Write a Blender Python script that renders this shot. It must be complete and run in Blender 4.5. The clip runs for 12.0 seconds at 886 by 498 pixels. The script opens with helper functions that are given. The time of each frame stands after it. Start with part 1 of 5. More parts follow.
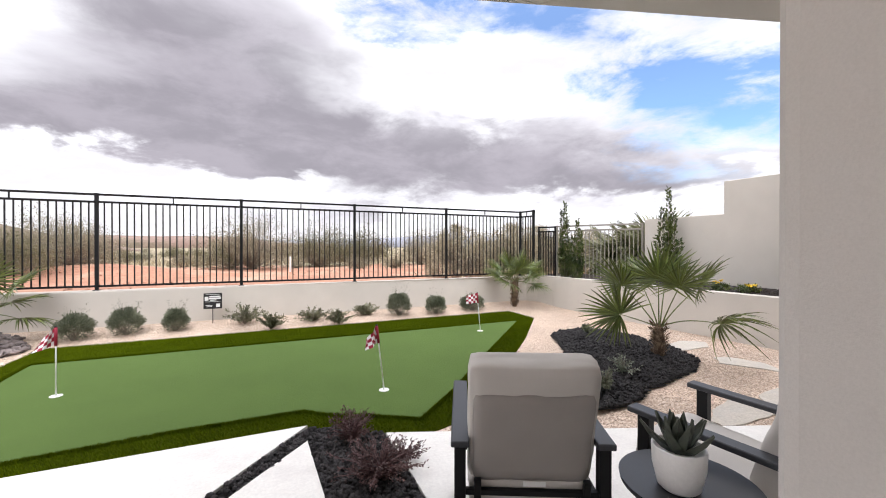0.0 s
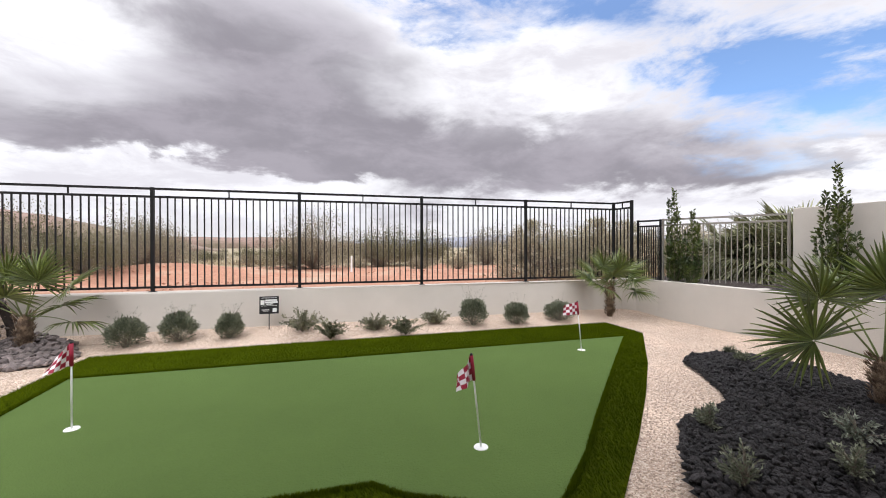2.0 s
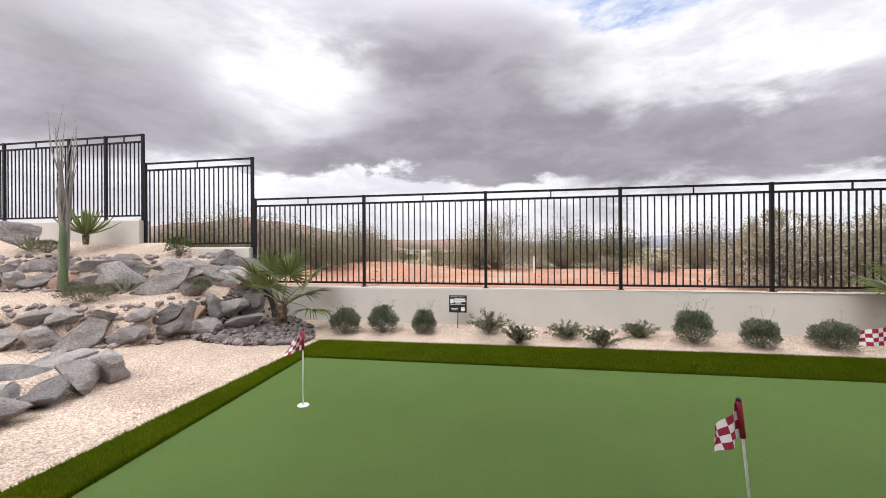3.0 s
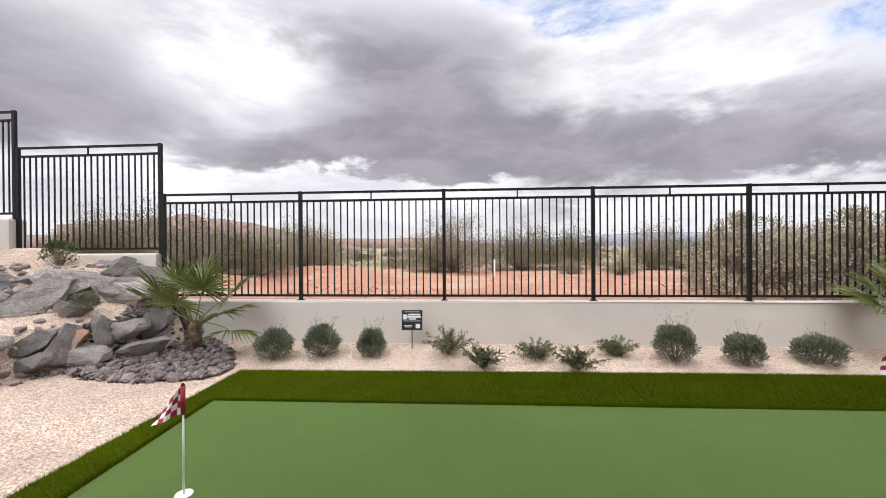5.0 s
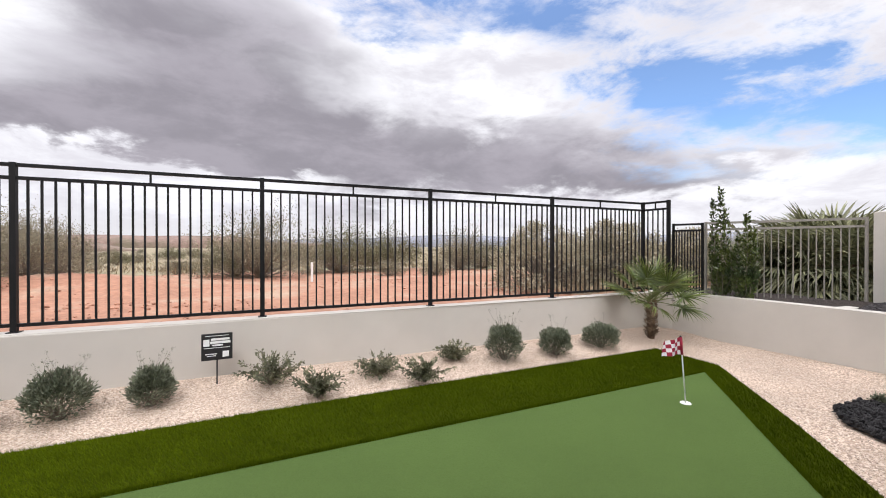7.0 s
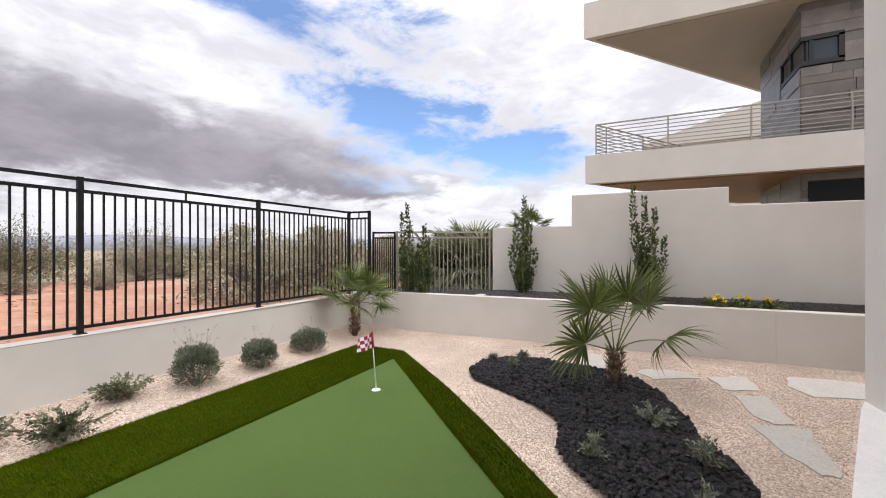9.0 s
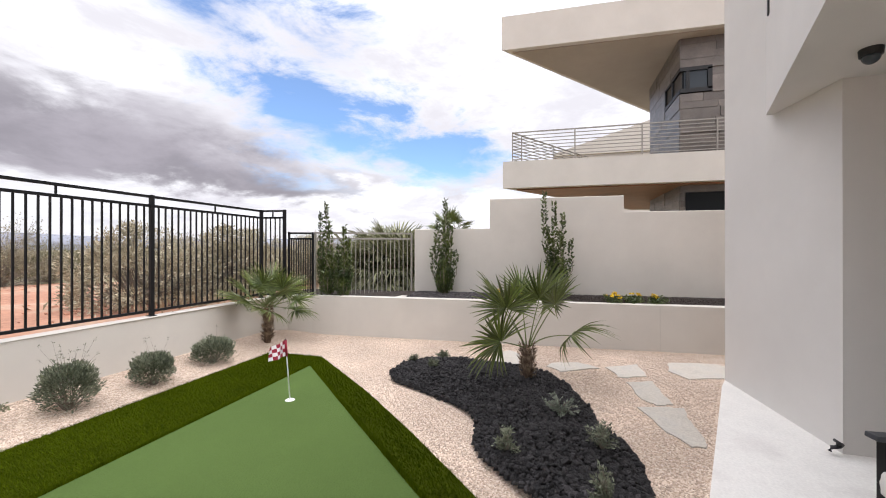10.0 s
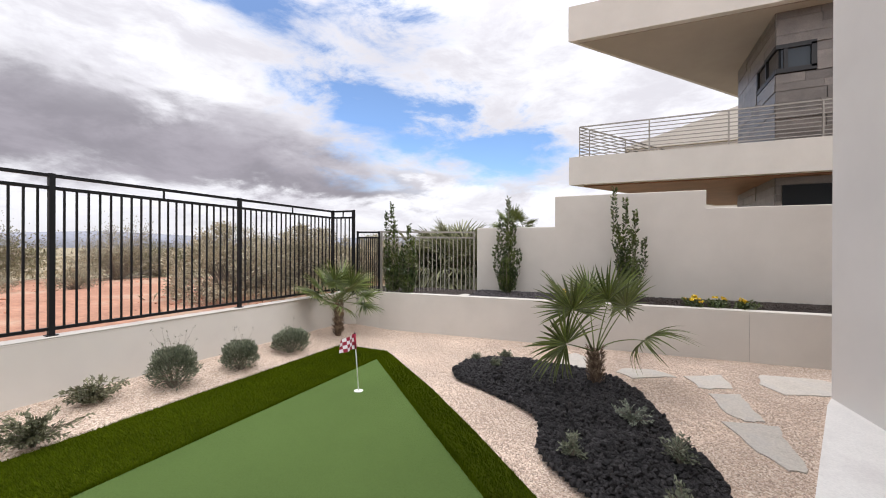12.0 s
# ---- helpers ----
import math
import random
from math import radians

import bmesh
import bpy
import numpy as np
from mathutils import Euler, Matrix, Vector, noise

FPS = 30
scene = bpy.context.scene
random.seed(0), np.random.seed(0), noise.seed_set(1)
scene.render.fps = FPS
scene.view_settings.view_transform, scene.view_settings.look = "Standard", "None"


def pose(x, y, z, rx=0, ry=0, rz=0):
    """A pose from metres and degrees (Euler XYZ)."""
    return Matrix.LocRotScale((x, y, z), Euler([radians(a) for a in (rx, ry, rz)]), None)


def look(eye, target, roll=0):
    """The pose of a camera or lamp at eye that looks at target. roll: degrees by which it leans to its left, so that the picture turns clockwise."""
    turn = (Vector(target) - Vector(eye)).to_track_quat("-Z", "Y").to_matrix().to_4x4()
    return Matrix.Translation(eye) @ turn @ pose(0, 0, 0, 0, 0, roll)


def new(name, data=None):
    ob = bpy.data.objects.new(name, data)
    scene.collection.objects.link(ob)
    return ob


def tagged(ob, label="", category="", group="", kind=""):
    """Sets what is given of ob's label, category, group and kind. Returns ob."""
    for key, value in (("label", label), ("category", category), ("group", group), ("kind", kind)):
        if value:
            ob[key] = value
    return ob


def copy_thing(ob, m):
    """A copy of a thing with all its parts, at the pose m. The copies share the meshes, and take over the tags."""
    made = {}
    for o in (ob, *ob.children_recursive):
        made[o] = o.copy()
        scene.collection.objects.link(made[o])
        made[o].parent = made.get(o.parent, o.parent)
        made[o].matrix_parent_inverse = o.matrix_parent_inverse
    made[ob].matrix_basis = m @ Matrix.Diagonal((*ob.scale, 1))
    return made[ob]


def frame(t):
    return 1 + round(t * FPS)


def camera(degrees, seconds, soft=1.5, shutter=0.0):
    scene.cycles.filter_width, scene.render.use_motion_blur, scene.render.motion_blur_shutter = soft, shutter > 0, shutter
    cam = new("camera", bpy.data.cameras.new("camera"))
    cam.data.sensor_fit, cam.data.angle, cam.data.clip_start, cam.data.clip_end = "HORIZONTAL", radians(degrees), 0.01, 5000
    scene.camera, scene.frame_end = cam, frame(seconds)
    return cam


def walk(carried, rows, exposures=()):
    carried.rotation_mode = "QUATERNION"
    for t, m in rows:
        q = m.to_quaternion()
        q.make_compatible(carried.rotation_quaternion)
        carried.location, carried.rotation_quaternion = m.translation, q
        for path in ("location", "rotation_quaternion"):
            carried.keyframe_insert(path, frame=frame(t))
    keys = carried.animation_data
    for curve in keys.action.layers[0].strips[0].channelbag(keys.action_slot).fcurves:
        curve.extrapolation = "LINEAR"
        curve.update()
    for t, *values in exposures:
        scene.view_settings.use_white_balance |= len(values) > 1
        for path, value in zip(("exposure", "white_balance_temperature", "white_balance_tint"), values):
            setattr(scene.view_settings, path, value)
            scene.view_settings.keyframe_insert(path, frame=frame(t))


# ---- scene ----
cam = camera(97.1, 12.0, 1.0)
PATH = [
    (0, (0.244, -0.199, 1.51), (1.038, 1.637, 1.501), 0.0),
    (0.5, (0.267, 0.163, 1.519), (1.216, 1.923, 1.506), 0.0),
    (1, (0.284, 0.488, 1.508), (1.312, 2.203, 1.499), 0.0),
    (1.5, (0.329, 0.848, 1.487), (1.255, 2.62, 1.477), -0.0),
    (2, (0.29, 1.147, 1.471), (0.816, 3.077, 1.462), -0.1),
    (2.5, (0.193, 1.411, 1.483), (0.216, 3.411, 1.475), -0.1),
    (3, (0.150, 1.662, 1.445), (-0.210, 3.630, 1.444), -0.3),
    (3.2, (0.136, 1.778, 1.434), (-0.311, 3.732, 1.437), -0.35),
    (4.8, (0.078, 2.535, 1.558), (-0.142, 4.525, 1.546), -0.45),
    (5, (0.052, 2.630, 1.568), (-0.089, 4.626, 1.559), -0.4),
    (5.5, (-0.075, 2.890, 1.562), (-0.002, 4.888, 1.556), -0.35),
    (6, (-0.208, 3.075, 1.584), (0.096, 5.052, 1.579), -0.1),
    (6.5, (-0.228, 3.245, 1.599), (0.311, 5.171, 1.589), -0.0),
    (7, (-0.254, 3.324, 1.617), (0.547, 5.157, 1.606), -0.0),
    (7.2, (-0.274, 3.348, 1.624), (0.646, 5.124, 1.612), -0.0),
    (8.8, (-0.141, 3.231, 1.648), (1.583, 4.244, 1.652), -0.0),
    (9, (-0.123, 3.19, 1.668), (1.658, 4.099, 1.671), -0.1),
    (9.5, (-0.108, 3.152, 1.692), (1.774, 3.83, 1.694), -0.0),
    (10, (-0.105, 3.151, 1.693), (1.818, 3.7, 1.697), 0.0),
    (10.5, (-0.102, 3.149, 1.694), (1.826, 3.682, 1.698), 0.0),
    (11, (-0.102, 3.15, 1.694), (1.808, 3.744, 1.696), 0.1),
    (11.5, (-0.115, 3.155, 1.69), (1.758, 3.857, 1.691), 0.1),
    (12, (-0.118, 3.156, 1.689), (1.695, 4.002, 1.687), 0.2),
]
walk(cam, [(t, look(eye, target, roll)) for t, eye, target, roll in PATH], [(0, 0.28), (0.6, 0.16), (1.4, 0.03), (9.0, 0.0), (10.2, 0.14), (11.0, 0.12), (12, 0.0)])

# ---- light ----
SUN_EL, SUN_AZ = radians(48), radians(205)   # high behind thin cloud, south-south-west
world = bpy.data.worlds.new("overcast_sky")
scene.world = world
world.use_nodes = True
wn, wl = world.node_tree.nodes, world.node_tree.links
wn.clear()


def wmath(op, a, b=0.0, clamp=False):
    n = wn.new("ShaderNodeMath")
    n.operation, n.use_clamp = op, clamp
    for i, v in enumerate((a, b)):
        if isinstance(v, (int, float)):
            n.inputs[i].default_value = v
        else:
            wl.new(v, n.inputs[i])
    return n.outputs[0]


def wrange(value, lo, hi, to_lo=0.0, to_hi=1.0):
    n = wn.new("ShaderNodeMapRange")
    n.interpolation_type = "SMOOTHSTEP"
    wl.new(value, n.inputs[0])
    for i, v in zip((1, 2, 3, 4), (lo, hi, to_lo, to_hi)):
        n.inputs[i].default_value = v
    return n.outputs[0]


def wmix(fac, a, b):
    n = wn.new("ShaderNodeMix")
    n.data_type = "RGBA"
    wl.new(fac, n.inputs[0])
    for i, v in ((6, a), (7, b)):
        if isinstance(v, tuple):
            n.inputs[i].default_value = v
        else:
            wl.new(v, n.inputs[i])
    return n.outputs[2]


coords = wn.new("ShaderNodeTexCoord").outputs["Generated"]
split = wn.new("ShaderNodeSeparateXYZ")
wl.new(coords, split.inputs[0])
up = split.outputs[2]
# sky angles: azimuth clockwise from +y, and elevation, in degrees, with ragged noise on both
azimuth = wmath("MULTIPLY", wmath("ARCTAN2", split.outputs[0], split.outputs[1]), 57.3)
elevation = wmath("MULTIPLY", wmath("ARCSINE", up), 57.3)


def wnoise(scale, detail, rough, warp, shift, stretch, turn=0.0):
    """Cloud noise over directions; stretch flattens it into level streaks."""
    m = wn.new("ShaderNodeMapping")
    m.inputs["Location"].default_value, m.inputs["Scale"].default_value = shift, stretch
    m.inputs["Rotation"].default_value = (radians(turn), radians(turn), 0)
    wl.new(coords, m.inputs[0])
    n = wn.new("ShaderNodeTexNoise")
    for key, v in (("Scale", scale), ("Detail", detail), ("Roughness", rough), ("Distortion", warp)):
        n.inputs[key].default_value = v
    wl.new(m.outputs[0], n.inputs["Vector"])
    return n.outputs["Fac"]


big = wnoise(1.5, 6.0, 0.52, 0.5, (3.1, 1.7, 0.4), (1.0, 1.0, 2.6), 8)
fine = wnoise(4.2, 9.0, 0.58, 0.25, (7.3, 2.2, 1.1), (0.9, 0.9, 2.4), -7)
wisps = wnoise(5.0, 10.0, 0.64, 0.25, (1.2, 9.4, 2.0), (1.0, 1.0, 2.5), 24)
rag_a = wmath("MULTIPLY", wmath("SUBTRACT", big, 0.5), 42.0)
rag_e = wmath("ADD", wmath("MULTIPLY", wmath("SUBTRACT", fine, 0.5), 17.0), wmath("MULTIPLY", wmath("SUBTRACT", wisps, 0.5), 7.0))
az, el = wmath("ADD", azimuth, rag_a), wmath("ADD", elevation, rag_e)


def mass(a, e, wide, tall, tilt=0.0):
    """A soft cloud mass round an azimuth and elevation; tilt: how far it climbs per degree to the right."""
    da = wmath("SUBTRACT", az, a)
    de = wmath("SUBTRACT", wmath("SUBTRACT", el, e), wmath("MULTIPLY", da, tilt))
    q = wmath("ADD", wmath("POWER", wmath("ABSOLUTE", wmath("DIVIDE", da, wide)), 2.0), wmath("POWER", wmath("ABSOLUTE", wmath("DIVIDE", de, tall)), 2.0))
    return wmath("POWER", 2.718, wmath("MULTIPLY", q, -1.0))


# grey banks in the north, bright openings between them, thin broken cloud to the east
grey = wmath("ADD", wmath("MULTIPLY", mass(-2, 12.5, 36, 6.0, -0.03), 1.0), wmath("MULTIPLY", mass(-8, 24, 22, 9, -0.25), 0.85))
grey = wmath("ADD", grey, wmath("MULTIPLY", mass(-52, 18, 20, 13), 0.62))
grey = wmath("ADD", grey, wmath("MULTIPLY", mass(60, 8.5, 26, 1.5), 0.42))
grey = wmath("ADD", grey, wmath("MULTIPLY", mass(24, 7, 14, 3.0), 0.25))
grey = wmath("SUBTRACT", grey, wmath("MULTIPLY", mass(-29, 22, 9, 6), 0.75))
grey = wmath("SUBTRACT", grey, wmath("MULTIPLY", mass(31, 22, 20, 6.5, 0.10), 0.75))
grey = wmath("SUBTRACT", grey, wmath("MULTIPLY", mass(-12, 8.4, 19, 2.1), 1.15))
grey = wmath("ADD", grey, wmath("MULTIPLY", wmath("SUBTRACT", fine, 0.5), 1.1))
grey = wmath("ADD", grey, wmath("MULTIPLY", mass(38, 13, 13, 4.0, -0.2), 0.42))
grey = wmath("ADD", grey, wmath("MULTIPLY", mass(26, 16.5, 14, 3.5, 0.05), 0.45))
grey = wmath("ADD", grey, wmath("MULTIPLY", mass(34, 10.5, 20, 2.6), 0.40))
shade = wrange(grey, 0.02, 0.95)
clear = wmath("ADD", wmath("MULTIPLY", mass(49, 18, 12, 5.5, -0.1), 1.0), wmath("MULTIPLY", mass(66, 14, 20, 6.0, -0.15), 0.85))
clear = wmath("ADD", clear, wmath("MULTIPLY", mass(18, 32, 18, 4.5, 0.0), 1.15))
clear = wmath("ADD", clear, wmath("MULTIPLY", mass(58, 30, 18, 5.0), 0.75))
clear = wmath("ADD", clear, wmath("MULTIPLY", mass(76, 15, 9, 4.5, -0.4), 0.75))
clear = wmath("ADD", clear, wmath("MULTIPLY", mass(38, 29, 9, 4.0, -0.2), 0.6))
open_part = wrange(clear, 0.12, 0.42)
clear = wmath("SUBTRACT", clear, wmath("MULTIPLY", wmath("SUBTRACT", wisps, 0.5), 4.2))
clear = wmath("MULTIPLY", wmath("MULTIPLY", wrange(clear, 0.12, 1.35, 0.0, 0.92), open_part), wrange(up, 0.10, 0.2))
sky = wn.new("ShaderNodeTexSky")
sky.sky_type, sky.sun_disc = "NISHITA", False
sky.sun_elevation, sky.sun_rotation = SUN_EL, SUN_AZ
sky.air_density, sky.dust_density, sky.ozone_density = 1.0, 0.2, 2.0
blue = wn.new("ShaderNodeVectorMath")
blue.operation = "SCALE"
wl.new(sky.outputs[0], blue.inputs[0])
blue.inputs[3].default_value = 0.15
cloud = wmix(shade, (1.06, 1.06, 1.12, 1), (0.345, 0.325, 0.372, 1))
cloud = wmix(wmath("MULTIPLY", wrange(wisps, 0.38, 0.64), 0.75), cloud, wmix(shade, (0.74, 0.72, 0.79, 1), (0.47, 0.44, 0.50, 1)))
tint = wn.new("ShaderNodeVectorMath")
tint.operation = "MULTIPLY"
wl.new(blue.outputs[0], tint.inputs[0])
tint.inputs[1].default_value = (0.86, 1.08, 1.34)
both = wmix(clear, cloud, tint.outputs[0])
low = wrange(up, 0.0, 0.10)
both = wmix(low, (0.86, 0.85, 0.89, 1), both)
# an overcast sky is brightest overhead; boosted, mostly unseen, to light the ground
dome = wn.new("ShaderNodeVectorMath")
dome.operation = "SCALE"
wl.new(both, dome.inputs[0])
wl.new(wrange(up, 0.42, 1.0, 1.0, 3.0), dome.inputs[3])
background = wn.new("ShaderNodeBackground")
wl.new(dome.outputs[0], background.inputs[0])
background.inputs[1].default_value = 1.0
wl.new(background.outputs[0], wn.new("ShaderNodeOutputWorld").inputs[0])

sun = new("sun", bpy.data.lights.new("sun", "SUN"))
sun.data.energy, sun.data.angle, sun.data.color = 1.4, radians(30), (0.98, 0.98, 1.0)
sun.matrix_world = look((20 * math.sin(SUN_AZ) * math.cos(SUN_EL), 20 * math.cos(SUN_AZ) * math.cos(SUN_EL), 20 * math.sin(SUN_EL)), (0, 0, 0))

# ---- materials ----
def material(name, color, rough=0.8, metal=0.0, vary=0.12, scale=6.0, grain=60.0, bump=0.2, depth=0.01, second=None, spread=(0.45, 0.6), per_piece=0.0, island=0.0, spec=0.5):
    """A surface of one colour with broad stains (scale) and fine grain, both in real-world size; second: a colour it is blotched with."""
    m = bpy.data.materials.new(name)
    m.use_nodes = True
    n, l = m.node_tree.nodes, m.node_tree.links
    s = n["Principled BSDF"]
    s.inputs["Roughness"].default_value, s.inputs["Metallic"].default_value = rough, metal
    s.inputs["Specular IOR Level"].default_value = spec
    place = n.new("ShaderNodeTexCoord").outputs["Object"]

    def tex(size, detail, rough_=0.6):
        t = n.new("ShaderNodeTexNoise")
        t.inputs["Scale"].default_value, t.inputs["Detail"].default_value, t.inputs["Roughness"].default_value = size, detail, rough_
        l.new(place, t.inputs["Vector"])
        return t.outputs["Fac"]

    def mix(fac, a, b, kind="MIX"):
        x = n.new("ShaderNodeMix")
        x.data_type, x.blend_type = "RGBA", kind
        for i, v in ((0, fac), (6, a), (7, b)):
            if isinstance(v, (tuple, float)):
                x.inputs[i].default_value = v
            else:
                l.new(v, x.inputs[i])
        return x.outputs[2]

    def ramp(value, lo, hi, a, b):
        r = n.new("ShaderNodeMapRange")
        l.new(value, r.inputs[0])
        for i, v in zip((1, 2, 3, 4), (lo, hi, a, b)):
            r.inputs[i].default_value = v
        return r.outputs[0]

    stain, fine = tex(scale, 4.0), tex(grain, 3.0, 0.7)
    base = (*color, 1)
    if second:
        base = mix(ramp(stain, spread[0], spread[1], 0, 1), base, (*second, 1))
    gain = n.new("ShaderNodeMath")
    gain.operation = "ADD"
    l.new(ramp(stain, 0.3, 0.7, 1 - vary, 1 + vary), gain.inputs[0])
    l.new(ramp(fine, 0.3, 0.7, -vary, vary), gain.inputs[1])
    level = gain.outputs[0]
    for amount, node, socket in ((per_piece, "ShaderNodeObjectInfo", "Random"), (island, "ShaderNodeNewGeometry", "Random Per Island")):
        if amount:
            g = n.new("ShaderNodeMath")
            g.operation = "MULTIPLY"
            l.new(level, g.inputs[0])
            l.new(ramp(n.new(node).outputs[socket], 0, 1, 1 - amount, 1 + amount), g.inputs[1])
            level = g.outputs[0]
    scaled = n.new("ShaderNodeVectorMath")
    scaled.operation = "SCALE"
    if second:
        l.new(base, scaled.inputs[0])
    else:
        scaled.inputs[0].default_value = color
    l.new(level, scaled.inputs[3])
    l.new(scaled.outputs[0], s.inputs["Base Color"])
    if bump:
        b = n.new("ShaderNodeBump")
        b.inputs["Strength"].default_value, b.inputs["Distance"].default_value = bump, depth
        l.new(fine, b.inputs["Height"])
        l.new(b.outputs[0], s.inputs["Normal"])
    return m


def pebbled(name, tones, size, rough=0.9, bump=0.9, depth=0.012, stain=0.12):
    """Loose stones: cells of the given size, each of its own tone, with dark gaps between."""
    m = bpy.data.materials.new(name)
    m.use_nodes = True
    n, l = m.node_tree.nodes, m.node_tree.links
    s = n["Principled BSDF"]
    s.inputs["Roughness"].default_value = rough
    place = n.new("ShaderNodeTexCoord").outputs["Object"]
    warp = n.new("ShaderNodeTexNoise")
    warp.inputs["Scale"].default_value = 30.0
    l.new(place, warp.inputs["Vector"])
    moved = n.new("ShaderNodeVectorMath")
    moved.operation = "MULTIPLY_ADD"
    l.new(warp.outputs["Color"], moved.inputs[0])
    moved.inputs[1].default_value = (size * 0.7,) * 3
    l.new(place, moved.inputs[2])
    cell = n.new("ShaderNodeTexVoronoi")
    cell.inputs["Scale"].default_value = 1 / size
    l.new(moved.outputs[0], cell.inputs["Vector"])
    sep = n.new("ShaderNodeSeparateColor")
    l.new(cell.outputs["Color"], sep.inputs[0])
    r = n.new("ShaderNodeValToRGB")
    r.color_ramp.interpolation = "LINEAR"
    while len(r.color_ramp.elements) < len(tones):
        r.color_ramp.elements.new(0.5)
    for i, t in enumerate(tones):
        r.color_ramp.elements[i].position, r.color_ramp.elements[i].color = i / (len(tones) - 1), (*t, 1)
    l.new(sep.outputs[0], r.inputs[0])
    broad = n.new("ShaderNodeTexNoise")
    broad.inputs["Scale"].default_value, broad.inputs["Detail"].default_value = 1.1, 5.0
    l.new(place, broad.inputs["Vector"])
    g = n.new("ShaderNodeMapRange")
    l.new(broad.outputs["Fac"], g.inputs[0])
    for i, v in zip((1, 2, 3, 4), (0.3, 0.7, 1 - stain, 1 + stain)):
        g.inputs[i].default_value = v
    sc = n.new("ShaderNodeVectorMath")
    sc.operation = "SCALE"
    l.new(r.outputs[0], sc.inputs[0])
    l.new(g.outputs[0], sc.inputs[3])
    l.new(sc.outputs[0], s.inputs["Base Color"])
    b = n.new("ShaderNodeBump")
    b.invert = True
    b.inputs["Strength"].default_value, b.inputs["Distance"].default_value = bump, depth
    l.new(cell.outputs["Distance"], b.inputs["Height"])
    l.new(b.outputs[0], s.inputs["Normal"])
    return m


def leaf(name, color, second, rough=0.5, vary=0.3, through_light=0.25):
    m = material(name, color, rough, 0, 0.15, 3.0, 40.0, 0.0, second=second, spread=(0.35, 0.65), island=vary)
    m.node_tree.nodes["Principled BSDF"].inputs["Subsurface Weight"].default_value = 0.0
    return m


STUCCO = material("cream_stucco", (0.575, 0.54, 0.49), 0.92, 0, 0.05, 1.3, 160, 0.35, 0.004, spec=0.2)
STUCCO_HOUSE = material("house_stucco", (0.62, 0.595, 0.565), 0.92, 0, 0.04, 1.0, 160, 0.3, 0.004, spec=0.2)
CONCRETE = material("pale_concrete", (0.74, 0.72, 0.68), 0.7, 0, 0.07, 2.2, 45, 0.15, 0.003, second=(0.60, 0.575, 0.545), spread=(0.48, 0.7))
GRAVEL = pebbled("pink_gravel", [(0.28, 0.205, 0.152), (0.48, 0.36, 0.272), (0.59, 0.47, 0.372), (0.73, 0.62, 0.515)], 0.013, depth=0.008, stain=0.20)
CHIP = material("gravel_chip", (0.55, 0.44, 0.352), 0.9, 0, 0.15, 20, 200, 0.2, 0.002, island=0.22)
LAVA = material("black_lava_rock", (0.046, 0.041, 0.042), 0.8, 0, 0.4, 25, 170, 1.0, 0.012, per_piece=0.6, island=0.65, spec=0.4)
# Near-black sheet below the stones, darker than they are, showing between them.
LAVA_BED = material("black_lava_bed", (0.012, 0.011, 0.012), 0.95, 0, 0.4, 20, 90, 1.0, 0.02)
DIRT = material("red_desert_soil", (0.41, 0.205, 0.13), 0.95, 0, 0.22, 0.8, 9, 0.7, 0.05, second=(0.36, 0.25, 0.175), spread=(0.50, 0.66))
CLOD = material("red_soil_clod", (0.42, 0.22, 0.145), 0.95, 0, 0.2, 9, 60, 0.5, 0.01, island=0.3)
TURF = material("putting_turf", (0.083, 0.131, 0.035), 0.9, 0, 0.06, 0.9, 60, 1.0, 0.012, spec=0.1)
FRINGE = material("fringe_turf_backing", (0.050, 0.066, 0.005), 0.95, 0, 0.15, 3.0, 120, 0.8, 0.01, spec=0.0)
BLADE = material("fringe_turf_blades", (0.075, 0.105, 0.004), 0.95, 0, 0.15, 1.5, 60, 0.0, island=0.28, spec=0.0)
BLACK = material("black_powder_coated_steel", (0.008, 0.008, 0.009), 0.5, 0.0, 0.1, 4, 80, 0.05, 0.001, spec=0.25)
STEEL = material("grey_painted_steel", (0.30, 0.28, 0.25), 0.5, 0.2, 0.1, 4, 80, 0.05, 0.001)
ARM = material("charcoal_aluminium", (0.035, 0.037, 0.043), 0.42, 0.0, 0.06, 5, 120, 0.05, 0.001)
CUSHION = material("taupe_cushion_fabric", (0.58, 0.55, 0.515), 0.95, 0, 0.05, 3, 420, 0.25, 0.002, spec=0.15)
WHITE = material("white_plastic", (0.80, 0.80, 0.79), 0.4, 0, 0.03, 6, 60, 0.0)
POT = material("white_glazed_pot", (0.80, 0.79, 0.77), 0.35, 0, 0.04, 8, 60, 0.05, 0.001)
SUCCULENT = leaf("succulent_leaf", (0.060, 0.070, 0.055), (0.09, 0.10, 0.075), 0.45, 0.25)
PALM = leaf("palm_leaf", (0.165, 0.20, 0.046), (0.09, 0.128, 0.03), 0.36, 0.4)
PALM_GREY = leaf("grey_palm_leaf", (0.19, 0.205, 0.105), (0.27, 0.265, 0.15), 0.5, 0.45)
STALK = material("palm_stalk", (0.13, 0.16, 0.05), 0.5, 0, 0.2, 10, 60, 0.1, 0.002)
TRUNK = material("palm_trunk_fibre", (0.13, 0.085, 0.055), 0.95, 0, 0.35, 12, 90, 1.0, 0.02, second=(0.24, 0.17, 0.11))
SAGE = leaf("grey_green_leaf", (0.12, 0.138, 0.085), (0.22, 0.232, 0.16), 0.7, 0.4)
OLIVE = leaf("olive_green_leaf", (0.105, 0.112, 0.06), (0.20, 0.195, 0.115), 0.6, 0.4)
